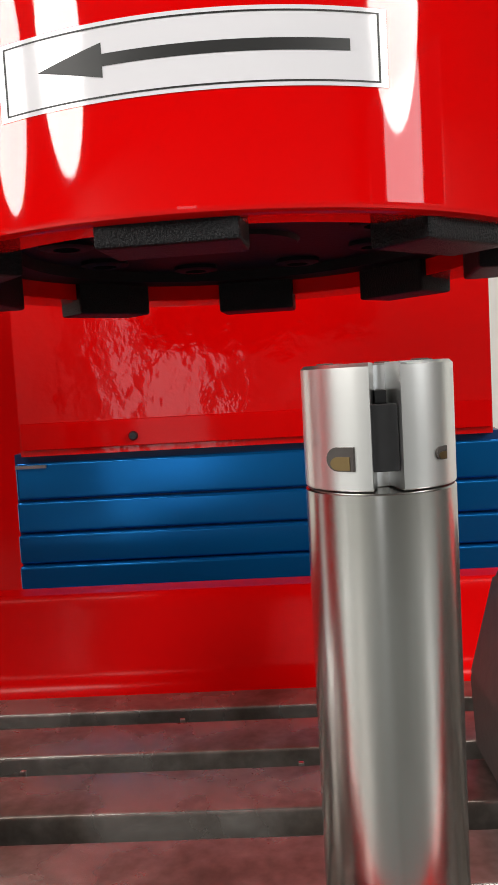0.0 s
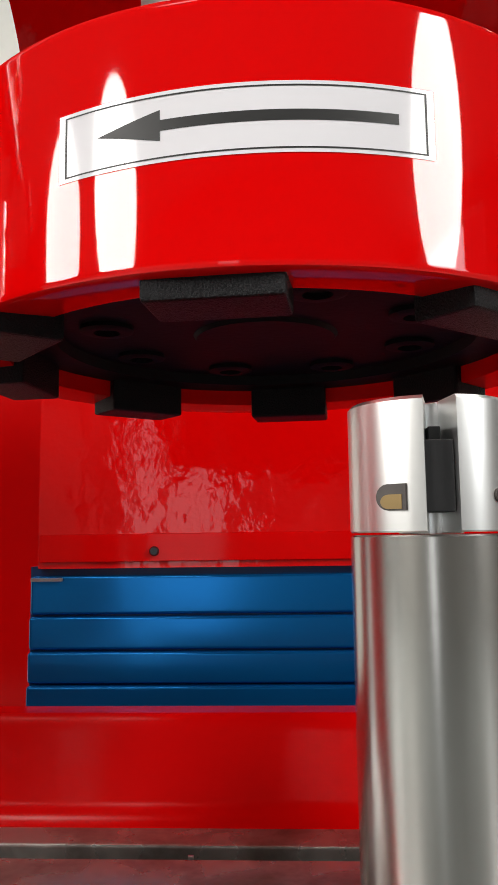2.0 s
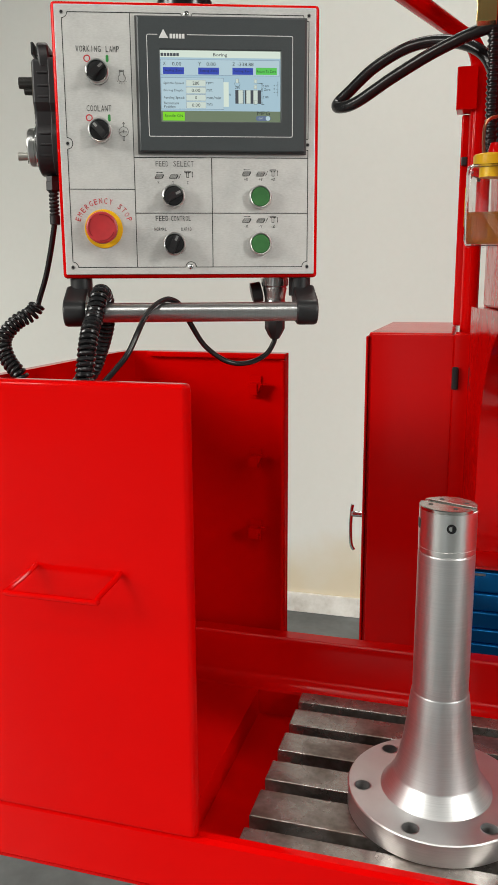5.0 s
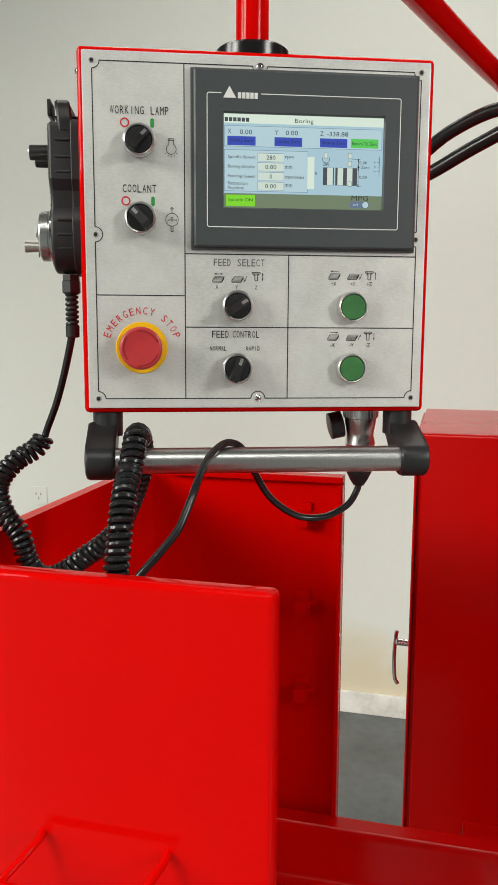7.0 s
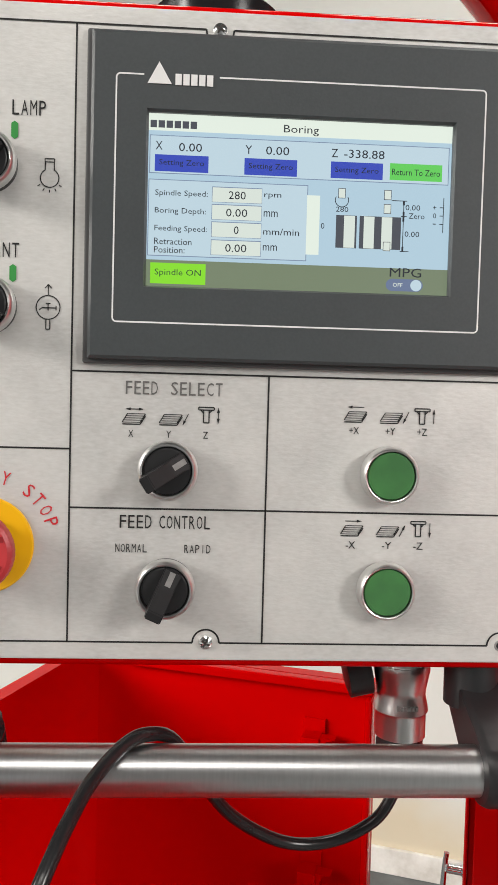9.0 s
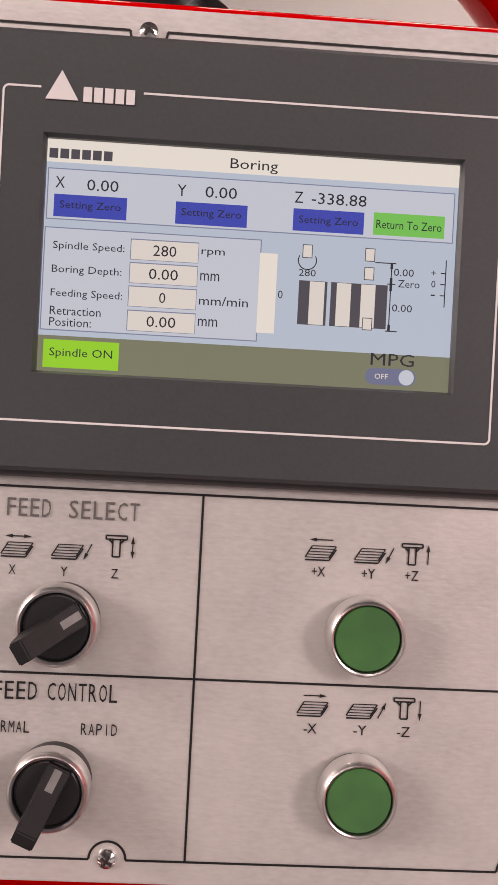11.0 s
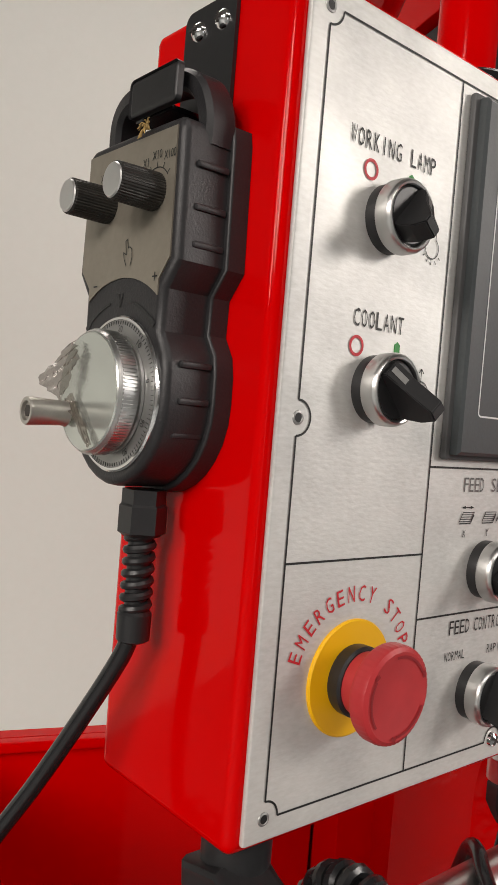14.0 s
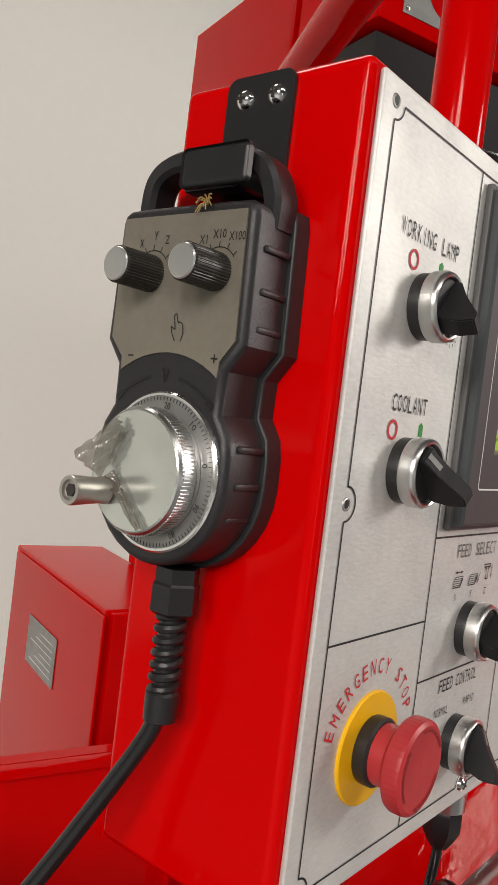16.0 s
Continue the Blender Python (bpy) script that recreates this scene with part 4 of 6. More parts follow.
motor = thing("feed_motor", "black ribbed feed motor under a red cover on the head", "motor")
bm = bmesh.new()
box(bm, 0.428, 0.90, 2.075, 2.255, 2.022, 2.374, 0.006, 2)
part("body", bm, BLACK_GLOSS, motor)
for k in range(9):
    bm = bmesh.new()
    z = 2.026 + 0.0385 * k
    vs = box(bm, 0.412, 0.912, 2.052, 2.256, z, z + 0.036)
    for v in vs:
        if v.co.z < z + 0.01:
            v.co.x += 0.012 if v.co.x < 0.6 else -0.012
            v.co.y += 0.014 if v.co.y < 2.1 else 0
    part("bellows_fold", bm, BLACK, motor)
bm = bmesh.new()
box(bm, 0.395, 0.925, 2.03, 2.258, 2.378, 2.80, 0.006, 2)
top = part("cover", bm, RED, motor, "red motor cover")
bm = bmesh.new()
box(bm, 0.440, 0.62, 2.0275, 2.0298, 2.40, 2.52, 0.0008)
part("rating_plate", bm, STEEL_DIM, top, "dull metal plate with a red emblem")
bm = bmesh.new()
ring = [(0.53 + 0.045 * math.cos(2 * math.pi * k / 32), 2.46 + 0.045 * math.sin(2 * math.pi * k / 32)) for k in range(32)]
prism(bm, ring, 2.0268, 2.0274)
part("emblem", bm, RED_DULL, top)
for x in (0.448, 0.612):
    bm = bmesh.new()
    lathe(bm, [(0.0001, 0.003), (0.003, 0.0022), (0.004, 0)], 16, Matrix.Translation((x, 2.0274, 2.408)) @ Matrix.Rotation(radians(90), 4, "X"))
    part("screw", bm, CHROME, top)

# ---- control panel ----
panel = thing("control_panel", "red control panel with brushed steel face, touchscreen, switches and grab bar", "control panel", PANEL)
bm = bmesh.new()
box(bm, -0.1715, 0.1715, 0.003, 0.1005, -0.1715, 0.1715, 0.005, 3)
part("housing", bm, RED, panel)
bm = bmesh.new()
box(bm, -0.1665, 0.1665, -0.0002, 0.0029, -0.1665, 0.1665, 0.0012, 2)
face = part("face_plate", bm, PLATE, panel)


def ink_line(bm, x0, z0, x1, z1, w=0.9, y=-0.5):
    """A thin printed line on the face, in millimetres."""
    d = Vector((x1 - x0, z1 - z0)).normalized()
    nx, nz = -d.y * w / 2, d.x * w / 2
    q = [(x0 + nx, z0 + nz), (x0 - nx, z0 - nz), (x1 - nx, z1 - nz), (x1 + nx, z1 + nz)]
    bm.faces.new([bm.verts.new((x / 1000, y / 1000, z / 1000)) for x, z in q])


def ring_line(bm, cx, cz, r, w, a0=0, a1=360, y=-0.5, steps=28):
    pts = [(math.cos(radians(a0 + (a1 - a0) * k / steps)), math.sin(radians(a0 + (a1 - a0) * k / steps))) for k in range(steps + 1)]
    v = [[bm.verts.new(((cx + q * c) / 1000, y / 1000, (cz + q * s) / 1000)) for q in (r - w / 2, r + w / 2)] for c, s in pts]
    for a, b in zip(v, v[1:]):
        bm.faces.new((a[0], a[1], b[1], b[0]))


E = 157
for line in ((-150, E, -7, E), (7, E, 150, E), (-150, -E, -7, -E), (7, -E, 150, -E), (-E, 150, -E, 7), (-E, -7, -E, -150), (E, 150, E, 7), (E, -7, E, -150),
             (-71.8, E, -71.8, -E), (-E, -56.8, -72, -56.8), (-71.8, -16.8, E, -16.8), (29.5, -16.8, 29.5, -E), (-71.8, -87, E, -87)):
    bm = bmesh.new()
    ink_line(bm, *line)
    part("engraved_line", bm, INK, face, smooth=False)
for cx, cz, a0, a1 in ((-E, E, -90, 0), (E, E, 180, 270), (-E, -E, 0, 90), (E, -E, 90, 180), (0, E, 180, 360), (0, -E, 0, 180), (-E, 0, -90, 90), (E, 0, 90, 270)):
    bm = bmesh.new()
    ring_line(bm, cx, cz, 7, 0.9, a0, a1)
    part("engraved_arc", bm, INK, face, smooth=False)


def screw(x, z, parent, raised=True):
    bm = bmesh.new()
    m = mm(x, z) @ Matrix.Rotation(radians(90), 4, "X")
    if raised:
        lathe(bm, [(0.0001, 0.0030), (0.0018, 0.0028), (0.0034, 0.0018), (0.0040, 0.0002)], 22, m)
        ob = part("screw", bm, CHROME, parent)
        bm = bmesh.new()
        box(bm, -0.0024, 0.0024, -0.0033, -0.0026, -0.0005, 0.0005, 0, 1, mm(x, z, 0, 30))
        box(bm, -0.0005, 0.0005, -0.0033, -0.0026, -0.0024, 0.0024, 0, 1, mm(x, z, 0, 30))
        part("cross_recess", bm, IRON_DARK, ob)
    else:
        lathe(bm, [(0.0018, 0.0005), (0.0021, 0.0008), (0.0027, 0.0006), (0.0029, 0.0002)], 22, m, cap=False)
        ob = part("countersunk_screw", bm, STEEL_DIM, parent)
        # The socket isn't cut; a flat black disc carries its inner shade.
        bm = bmesh.new()
        lathe(bm, [(0.0001, 0.0004), (0.0019, 0.0005)], 22, m)
        part("hex_socket", bm, INK, ob, "screw hole drawn as a flat black disc")


for x, z in ((0, 156.5), (0, -156.5)):
    screw(x, z, panel)
for x, z in ((-E, E), (E, E), (-E, -E), (E, -E), (-156.5, 0), (156.5, 0)):
    screw(x, z, panel, False)

Y = -0.6


def spaced(word, x0, x1, z, h, mat=INK):
    """A word in evenly pitched narrow capitals between x0 and x1, in millimetres."""
    pitch = (x1 - x0) / (len(word) - 0.24)
    for k, ch in enumerate(word):
        w = pitch * (0.13 if ch == "I" else 0.76)
        text_mesh("letter", ch, w / 1000, h / 1000, mat, face, mm(x0 + pitch * (k + 0.38), z, Y))


for word, x0, x1, z, h, mat in (("WORKING", -141.0, -109.6, 114, 7.4, INK), ("LAMP", -103.2, -86.5, 114, 7.4, INK), ("COOLANT", -130.3, -98.9, 43, 7.4, INK),
                                ("FEED", -44.0, -27.6, -24.6, 6.8, INK_FAINT), ("SELECT", -20.8, 5.6, -24.6, 6.8, INK_FAINT), ("FEED", -45.8, -29.4, -93.8, 6.8, INK),
                                ("CONTROL", -25.4, 0.8, -93.8, 6.8, INK), ("NORMAL", -47.8, -31.6, -107.6, 4.4, INK), ("RAPID", -12.2, 1.4, -107.6, 4.4, INK)):
    spaced(word, x0, x1, z, h, mat)
for words, x, z, w, h in (("X", -41, -48.2, 2.6, 3.6), ("Y", -21.6, -48.2, 2.6, 3.6), ("Z", -2.6, -48.2, 2.6, 3.6),
                          ("+X", 74.8, -43.8, 5.2, 3.8), ("+Y", 94.0, -43.8, 5.2, 3.8), ("+Z", 110.8, -43.8, 5.2, 3.8), ("-X", 74.8, -104.0, 5.0, 3.8), ("-Y", 94.0, -104.0, 5.0, 3.8), ("-Z", 110.8, -104.0, 5.0, 3.8)):
    text_mesh("lettering", words, w / 1000, h / 1000, INK, face, mm(x, z, Y))
for k, ch in enumerate("EMERGENCY STOP"):
    if ch != " ":
        a = 160 - 140 * k / 13
        text_mesh("arc_letter", ch, 0.0040, 0.0070, INK_RED, face, mm(-114 + 35.5 * math.cos(radians(a)), -107 + 35.5 * math.sin(radians(a)), Y, 90 - a))


def arrow_head(bm, x, z, dx, dz, length=2.8, width=1.5):
    """A filled arrow head with its tip at x, z, pointing along dx, dz, in millimetres."""
    d = Vector((dx, dz)).normalized()
    n = Vector((-d.y, d.x)) * width / 2
    tip, tail = Vector((x, z)), Vector((x, z)) - d * length
    bm.faces.new([bm.verts.new((p.x / 1000, (Y - 0.02) / 1000, p.y / 1000)) for p in (tip, tail + n, tail - n)])


def table_icon(x, z, way):
    """A hatched table sign with an arrow: l, r, d or u."""
    bm = bmesh.new()
    for k in range(5):
        f = k / 4
        ink_line(bm, x - 5.8 + 2.6 * f, z - 2.6 + 4.4 * f, x + 3.4 + 2.6 * f, z - 2.6 + 4.4 * f, 0.36, Y)
    ink_line(bm, x - 5.8, z - 2.6, x - 3.2, z + 1.8, 0.5, Y)
    ink_line(bm, x + 3.4, z - 2.6, x + 6.0, z + 1.8, 0.5, Y)
    ink_line(bm, x - 5.8, z - 3.6, x + 3.4, z - 3.6, 0.6, Y)
    ink_line(bm, x + 3.4, z - 3.6, x + 6.0, z + 0.6, 0.6, Y)
    if way in "lrb":
        ink_line(bm, x - 3.6, z + 4.2, x + 4.6, z + 4.2, 0.45, Y)
        for end, s in ((-3.6, 1), (4.6, -1)):
            if way == "b" or (way == "l") == (s > 0):
                arrow_head(bm, x + end - s * 0.8, z + 4.2, -s, 0)
    else:
        ink_line(bm, x + 6.4, z - 3.4, x + 9.2, z + 2.4, 0.45, Y)
        sx, sz = (6.4, -3.4) if way == "d" else (9.2, 2.4)
        s = -1 if way == "d" else 1
        arrow_head(bm, x + sx + s * 0.2, z + sz + s * 0.4, s * 2.8, s * 5.8)
    part("table_sign", bm, INK, face, smooth=False)


def tool_icon(x, z, way):
    bm = bmesh.new()
    for q in ((-4, 4.6, 4, 4.6), (-4, 3.2, 4, 3.2), (-4, 4.6, -4, 3.2), (4, 4.6, 4, 3.2), (-1.4, 3.2, -1.4, -3.4), (1.4, 3.2, 1.4, -3.4), (-1.4, -3.4, 1.4, -3.4), (-3, 3.2, -1.4, 1.6), (3, 3.2, 1.4, 1.6)):
        ink_line(bm, x + q[0], z + q[1], x + q[2], z + q[3], 0.6, Y)
    ink_line(bm, x + 6.2, z - 3.2, x + 6.2, z + 3.8, 0.45, Y)
    if way in "ub":
        arrow_head(bm, x + 6.2, z + 4.6, 0, 1)
    if way in "db":
        arrow_head(bm, x + 6.2, z - 4.0, 0, -1)
    part("tool_sign", bm, INK, face, smooth=False)


table_icon(-39.7, -39.8, "b")
table_icon(-20.8, -39.8, "d")
tool_icon(-2.4, -38.4, "b")
table_icon(75.2, -35.8, "l")
table_icon(94.2, -36.0, "d")
tool_icon(110.6, -36.2, "u")
table_icon(75.2, -95.6, "r")
table_icon(94.2, -95.8, "u")
tool_icon(110.6, -95.6, "d")
for z in (102.7, 31.4):
    bm = bmesh.new()
    ring_line(bm, -127.5, z, 3.7, 1.3, y=Y)
    part("off_ring", bm, INK_RED, face, smooth=False)
    bm = bmesh.new()
    lozenge = [(-1.7, -3.2), (0, -4.4), (1.7, -3.2), (1.7, 3.4), (0, 4.6), (-1.7, 3.4)]
    prism(bm, [((-101.9 + u) / 1000, (z + v) / 1000) for u, v in lozenge], Y / 1000, -0.0003)
    part("on_mark", bm, INK_GREEN, face)
bm = bmesh.new()
ring_line(bm, -84.2, 79.6, 4.6, 0.5, -240, 60, Y)
for q in ((-86.5, 83.4, -86.4, 87.6), (-81.9, 83.4, -82.0, 87.6), (-86.6, 87.6, -81.8, 87.6), (-86.6, 89.2, -81.8, 89.2), (-86.6, 87.6, -86.6, 89.2), (-81.8, 87.6, -81.8, 89.2)):
    ink_line(bm, *q, 0.5, Y)
for a in (215, 243, 270, 297, 325):
    ink_line(bm, -84.2 + 5.8 * math.cos(radians(a)), 79.6 + 5.8 * math.sin(radians(a)), -84.2 + 7.3 * math.cos(radians(a)), 79.6 + 7.3 * math.sin(radians(a)), 0.5, Y)
part("lamp_sign", bm, INK, face, smooth=False)
bm = bmesh.new()
ring_line(bm, -84, 14.8, 6.0, 0.5, y=Y)
for q in ((-84, 20.8, -84, 26.4), (-84, 26.4, -85.7, 24.4), (-84, 26.4, -82.3, 24.4), (-88.6, 13.2, -87.0, 14.6), (-87.0, 14.6, -80.0, 14.6), (-80.0, 13.4, -80.0, 15.8), (-84, 13.2, -84, 16.8), (-85.2, 16.8, -82.8, 16.8), (-85, 8.8, -85, 3.8), (-83, 8.8, -83, 3.8), (-85, 3.8, -83, 3.8)):
    ink_line(bm, *q, 0.5, Y)
part("pump_sign", bm, INK, face, smooth=False)

OUT = Matrix.Rotation(radians(90), 4, "X")


def selector(x, z, turn):
    m = mm(x, z)
    bm = bmesh.new()
    lathe(bm, [(0.0143, 0.0), (0.0143, 0.0044), (0.0138, 0.0055)], 40, m @ OUT)
    base = part("selector_switch", bm, BLACK, panel, "black rotary selector switch with a chrome collar")
    bm = bmesh.new()
    lathe(bm, [(0.0134, 0.0054), (0.0148, 0.0057), (0.0152, 0.0064), (0.0152, 0.0112), (0.0146, 0.0128), (0.0136, 0.0136), (0.0127, 0.0133), (0.0124, 0.0120), (0.0123, 0.0095)], 48, m @ OUT, cap=False)
    part("collar", bm, SATIN, base)
    bm = bmesh.new()
    lathe(bm, [(0.0122, 0.008), (0.0121, 0.0118), (0.0112, 0.0124), (0.0001, 0.0124)], 40, m @ OUT)
    part("rotor", bm, BLACK, base)
    t = mm(x, z, 0, turn)
    bm = bmesh.new()
    side = [(0.0112, -0.0118), (0.0112, -0.0150), (0.0030, -0.0200), (-0.0080, -0.0288), (-0.0124, -0.0288), (-0.0136, -0.0215), (-0.0116, -0.0142), (-0.0110, -0.0118)]
    rows = [[bm.verts.new((sx * (0.0046 - 0.0005 * (y < -0.019)), y, u)) for u, y in side] for sx in (-1, 1)]
    bm.faces.new(rows[0])
    bm.faces.new(rows[1][::-1])
    for k in range(len(side)):
        bm.faces.new((rows[0][k], rows[1][k], rows[1][(k + 1) % len(side)], rows[0][(k + 1) % len(side)]))
    bmesh.ops.bevel(bm, geom=list(bm.edges), offset=0.0005, segments=2, affect="EDGES")
    bmesh.ops.transform(bm, matrix=t, verts=bm.verts)
    part("lever", bm, LEVER_BLACK, base)
    bm = bmesh.new()
    low, high = Vector((0, -0.0153, 0.0108)), Vector((0, -0.0192, 0.0040))
    bm.faces.new([bm.verts.new(t @ Vector((sx * 0.0015, p.y - 0.0003, p.z))) for sx, p in ((-1, low), (1, low), (1, high), (-1, high))])
    part("index_mark", bm, INDEX_GREY, base, smooth=False)


selector(-114.3, 85.3, 40)
selector(-113.9, 14.7, -42)
selector(-21.3, -66.4, 58)
selector(-21.4, -127.0, 24)


def push_button(x, z):
    m = mm(x, z)
    bm = bmesh.new()
    lathe(bm, [(0.0138, 0.0020), (0.0150, 0.0026), (0.0151, 0.0040), (0.0148, 0.0088), (0.0141, 0.0104), (0.0134, 0.0110), (0.0128, 0.0107), (0.0125, 0.0095), (0.0124, 0.006)], 48, m @ OUT, cap=False)
    base = part("push_button", bm, SATIN, panel, "green push button in a chrome collar")
    bm = bmesh.new()
    lathe(bm, [(0.0122, 0.002), (0.0122, 0.0096), (0.0118, 0.0102), (0.0095, 0.0104), (0.0001, 0.0101)], 40, m @ OUT)
    part("button_cap", bm, GREEN, base)
    bm = bmesh.new()
    lathe(bm, [(0.0142, 0.0), (0.0142, 0.0022), (0.0120, 0.0024)], 40, m @ OUT, cap=False)
    part("gasket", bm, BLACK, base)


push_button(93.2, -66.6)
push_button(93.2, -127.0)

# emergency stop
m = mm(-114.4, -107.2)
bm = bmesh.new()
lathe(bm, [(0.0250, 0.0), (0.0250, 0.0012), (0.0244, 0.0018), (0.0142, 0.0018)], 56, m @ OUT, cap=False)
stop = part("emergency_stop", bm, YELLOW, panel, "red mushroom emergency stop on a yellow disc")
bm = bmesh.new()
lathe(bm, [(0.0145, 0.0016), (0.0150, 0.003), (0.0150, 0.0075), (0.0140, 0.0085), (0.0120, 0.0085)], 40, m @ OUT, cap=False)
part("collar", bm, BLACK, stop)
bm = bmesh.new()
mushroom_rings = lathe(bm, [(0.0132, 0.007), (0.0134, 0.0150), (0.0150, 0.0170), (0.0196, 0.0186), (0.0203, 0.0200), (0.0203, 0.0245), (0.0198, 0.0260), (0.0180, 0.0270), (0.0150, 0.0268), (0.0110, 0.0260), (0.0001, 0.0256)], 144, m @ OUT)
for ring in mushroom_rings[4:7]:
    mid = m.translation
    for k in range(0, 144, 3):
        v = ring[k].co
        v.x, v.z = mid.x + (v.x - mid.x) * 0.991, mid.z + (v.z - mid.z) * 0.991
head = part("mushroom_head", bm, MUSHROOM, stop)
for k in range(3):
    bm = bmesh.new()
    ring_line(bm, 0, 0, 16.2, 1.1, 30 + 120 * k, 100 + 120 * k, -27.3, 14)
    a = radians(30 + 120 * k)
    ink_line(bm, 16.2 * math.cos(a) + 1.2 * math.cos(a), 16.2 * math.sin(a) + 1.2 * math.sin(a), 16.2 * math.cos(a) + 2.6 * math.sin(a), 16.2 * math.sin(a) - 2.6 * math.cos(a), 1.6, -27.35)
    bmesh.ops.transform(bm, matrix=m, verts=bm.verts)
    part("twist_arrow", bm, ARROW_RED, stop, smooth=False)

# ---- touchscreen ----
bm = bmesh.new()
box(bm, -0.0660, 0.1545, -0.0040, -0.0003, -0.0130, 0.1535, 0.0012, 2)
screen = part("touchscreen", bm, HMI_BACK, panel, "dark grey touchscreen with a lit boring display")
FX0, FX1, FZ0, FZ1 = -0.0630, 0.1520, -0.0105, 0.1510
LX0, LX1, LZ0, LZ1 = -0.0346, 0.1196, 0.0266, 0.1125
bm = bmesh.new()
o = [(FX0, FZ0), (FX1, FZ0), (FX1, FZ1), (FX0, FZ1)]
i = [(LX0 - 0.001, LZ0 - 0.001), (LX1 + 0.001, LZ0 - 0.001), (LX1 + 0.001, LZ1 + 0.001), (LX0 - 0.001, LZ1 + 0.001)]
j = [(LX0, LZ0), (LX1, LZ0), (LX1, LZ1), (LX0, LZ1)]
s = [(x + (0.0016 if x < 0 else -0.0016), z + (0.0016 if z < 0 else -0.0016)) for x, z in o]
loops = [[bm.verts.new((x, y, z)) for x, z in q] for q, y in ((o, -0.0038), (o, -0.0078), (s, -0.0090), (i, -0.0090), (j, -0.0070), (j, -0.0052))]
for a, b in zip(loops, loops[1:]):
    for k in range(4):
        bm.faces.new((a[k], a[(k + 1) % 4], b[(k + 1) % 4], b[k]))
part("bezel", bm, HMI_GREY, screen, smooth=False)
bm = bmesh.new()
wl = -9.2
for q in ((-48.6, 129.8, -37.1, 129.8), (0.2, 129.8, 133.0, 129.8), (135.0, 127.8, 135.0, 10.0), (133.0, 8.0, -48.6, 8.0), (-50.6, 10.0, -50.6, 127.8)):
    ink_line(bm, *q, 0.8, wl)
for cx, cz, a in ((-48.6, 127.8, 90), (133.0, 127.8, 0), (133.0, 10.0, -90), (-48.6, 10.0, 180)):
    ring_line(bm, cx, cz, 2.0, 0.8, a, a + 90, wl, 8)
part("frame_line", bm, WHITE_LINE, screen, smooth=False)
bm = bmesh.new()
prism(bm, [(-0.0354, 0.1255), (-0.0234, 0.1255), (-0.0297, 0.1362)], -0.0095, -0.0091)
part("emblem", bm, WHITE_LINE, screen, smooth=False)
bm = bmesh.new()
for k in range(5):
    x = -0.0217 + 0.0039 * k
    box(bm, x, x + 0.0031, -0.0095, -0.0091, 0.1252, 0.1306)
part("brand_bar", bm, WHITE_LINE, screen, smooth=False)
bm = bmesh.new()
box(bm, LX0, LX1, -0.0052, -0.0046, LZ0, LZ1)
part("display", bm, LCD_BLUE, screen, "lit pale blue boring display", smooth=False)


def ui(name, u0, v0, u1, v1, mat, y=-5.30, parent=None):
    """A flat patch of the display, in millimetres from its top left."""
    bm = bmesh.new()
    q = [(u0, v1), (u1, v1), (u1, v0), (u0, v0)]
    bm.faces.new([bm.verts.new((LX0 + a / 1000, y / 1000, LZ1 - b / 1000)) for a, b in q])
    return part(name, bm, mat, screen, smooth=False)


def words(s, u0, u1, v, h, mat=LCD_INK, y=-5.5):
    text_mesh("display_text", s, (u1 - u0) / 1000, h / 1000, mat, screen, Matrix.Translation((LX0 + (u0 + u1) / 2000, y / 1000, LZ1 - v / 1000)))


ui("title_bar", 0, 0, 154.2, 8.4, LCD_WHITE)
ui("bottom_band", 0, 72.5, 154.2, 85.9, LCD_BAND)
for q in ((0.6, 10.6, 153, 29.6), (0.4, 32.4, 81.0, 70.6)):
    ui("group_edge", *q, LCD_SHADE, -5.30)
    ui("group_field", q[0] + 0.4, q[1] + 0.4, q[2] - 0.4, q[3] - 0.4, LCD_PANEL, -5.36)
for q in ((3.3, 20.2, 30.2, 28.5), (48.3, 20.2, 75.0, 28.5), (92.2, 20.0, 118.9, 28.3)):
    ui("blue_button", *q, LCD_NAVY, -5.42)
    words("Setting Zero", q[0] + 2.2, q[2] - 2.2, 24.3, 3.6)
ui("green_button", 122.5, 19.6, 149.5, 28.0, LCD_GREEN, -5.42)
words("Return To Zero", 123.6, 148.4, 23.9, 3.2)
ui("spindle_button", 2.1, 74.0, 30.0, 84.4, LCD_LIME, -5.42)
words("Spindle ON", 4.4, 27.6, 79.0, 4.0)
for k in range(6):
    ui("brand_bar", 0.8 + 4 * k, 3.4, 4.0 + 4 * k, 7.0, LCD_STEEL, -5.42)
words("Boring", 67.8, 85.6, 5.4, 5.0)
words("X", 3.6, 7.0, 15.8, 4.2)
words("0.00", 15.2, 26.8, 16.2, 4.2)
words("Y", 48.6, 52.0, 16.0, 4.2)
words("0.00", 59.0, 70.8, 16.0, 4.2)
words("Z", 92.4, 95.6, 15.8, 4.2)
words("-338.88", 98.8, 119.5, 15.8, 4.2)
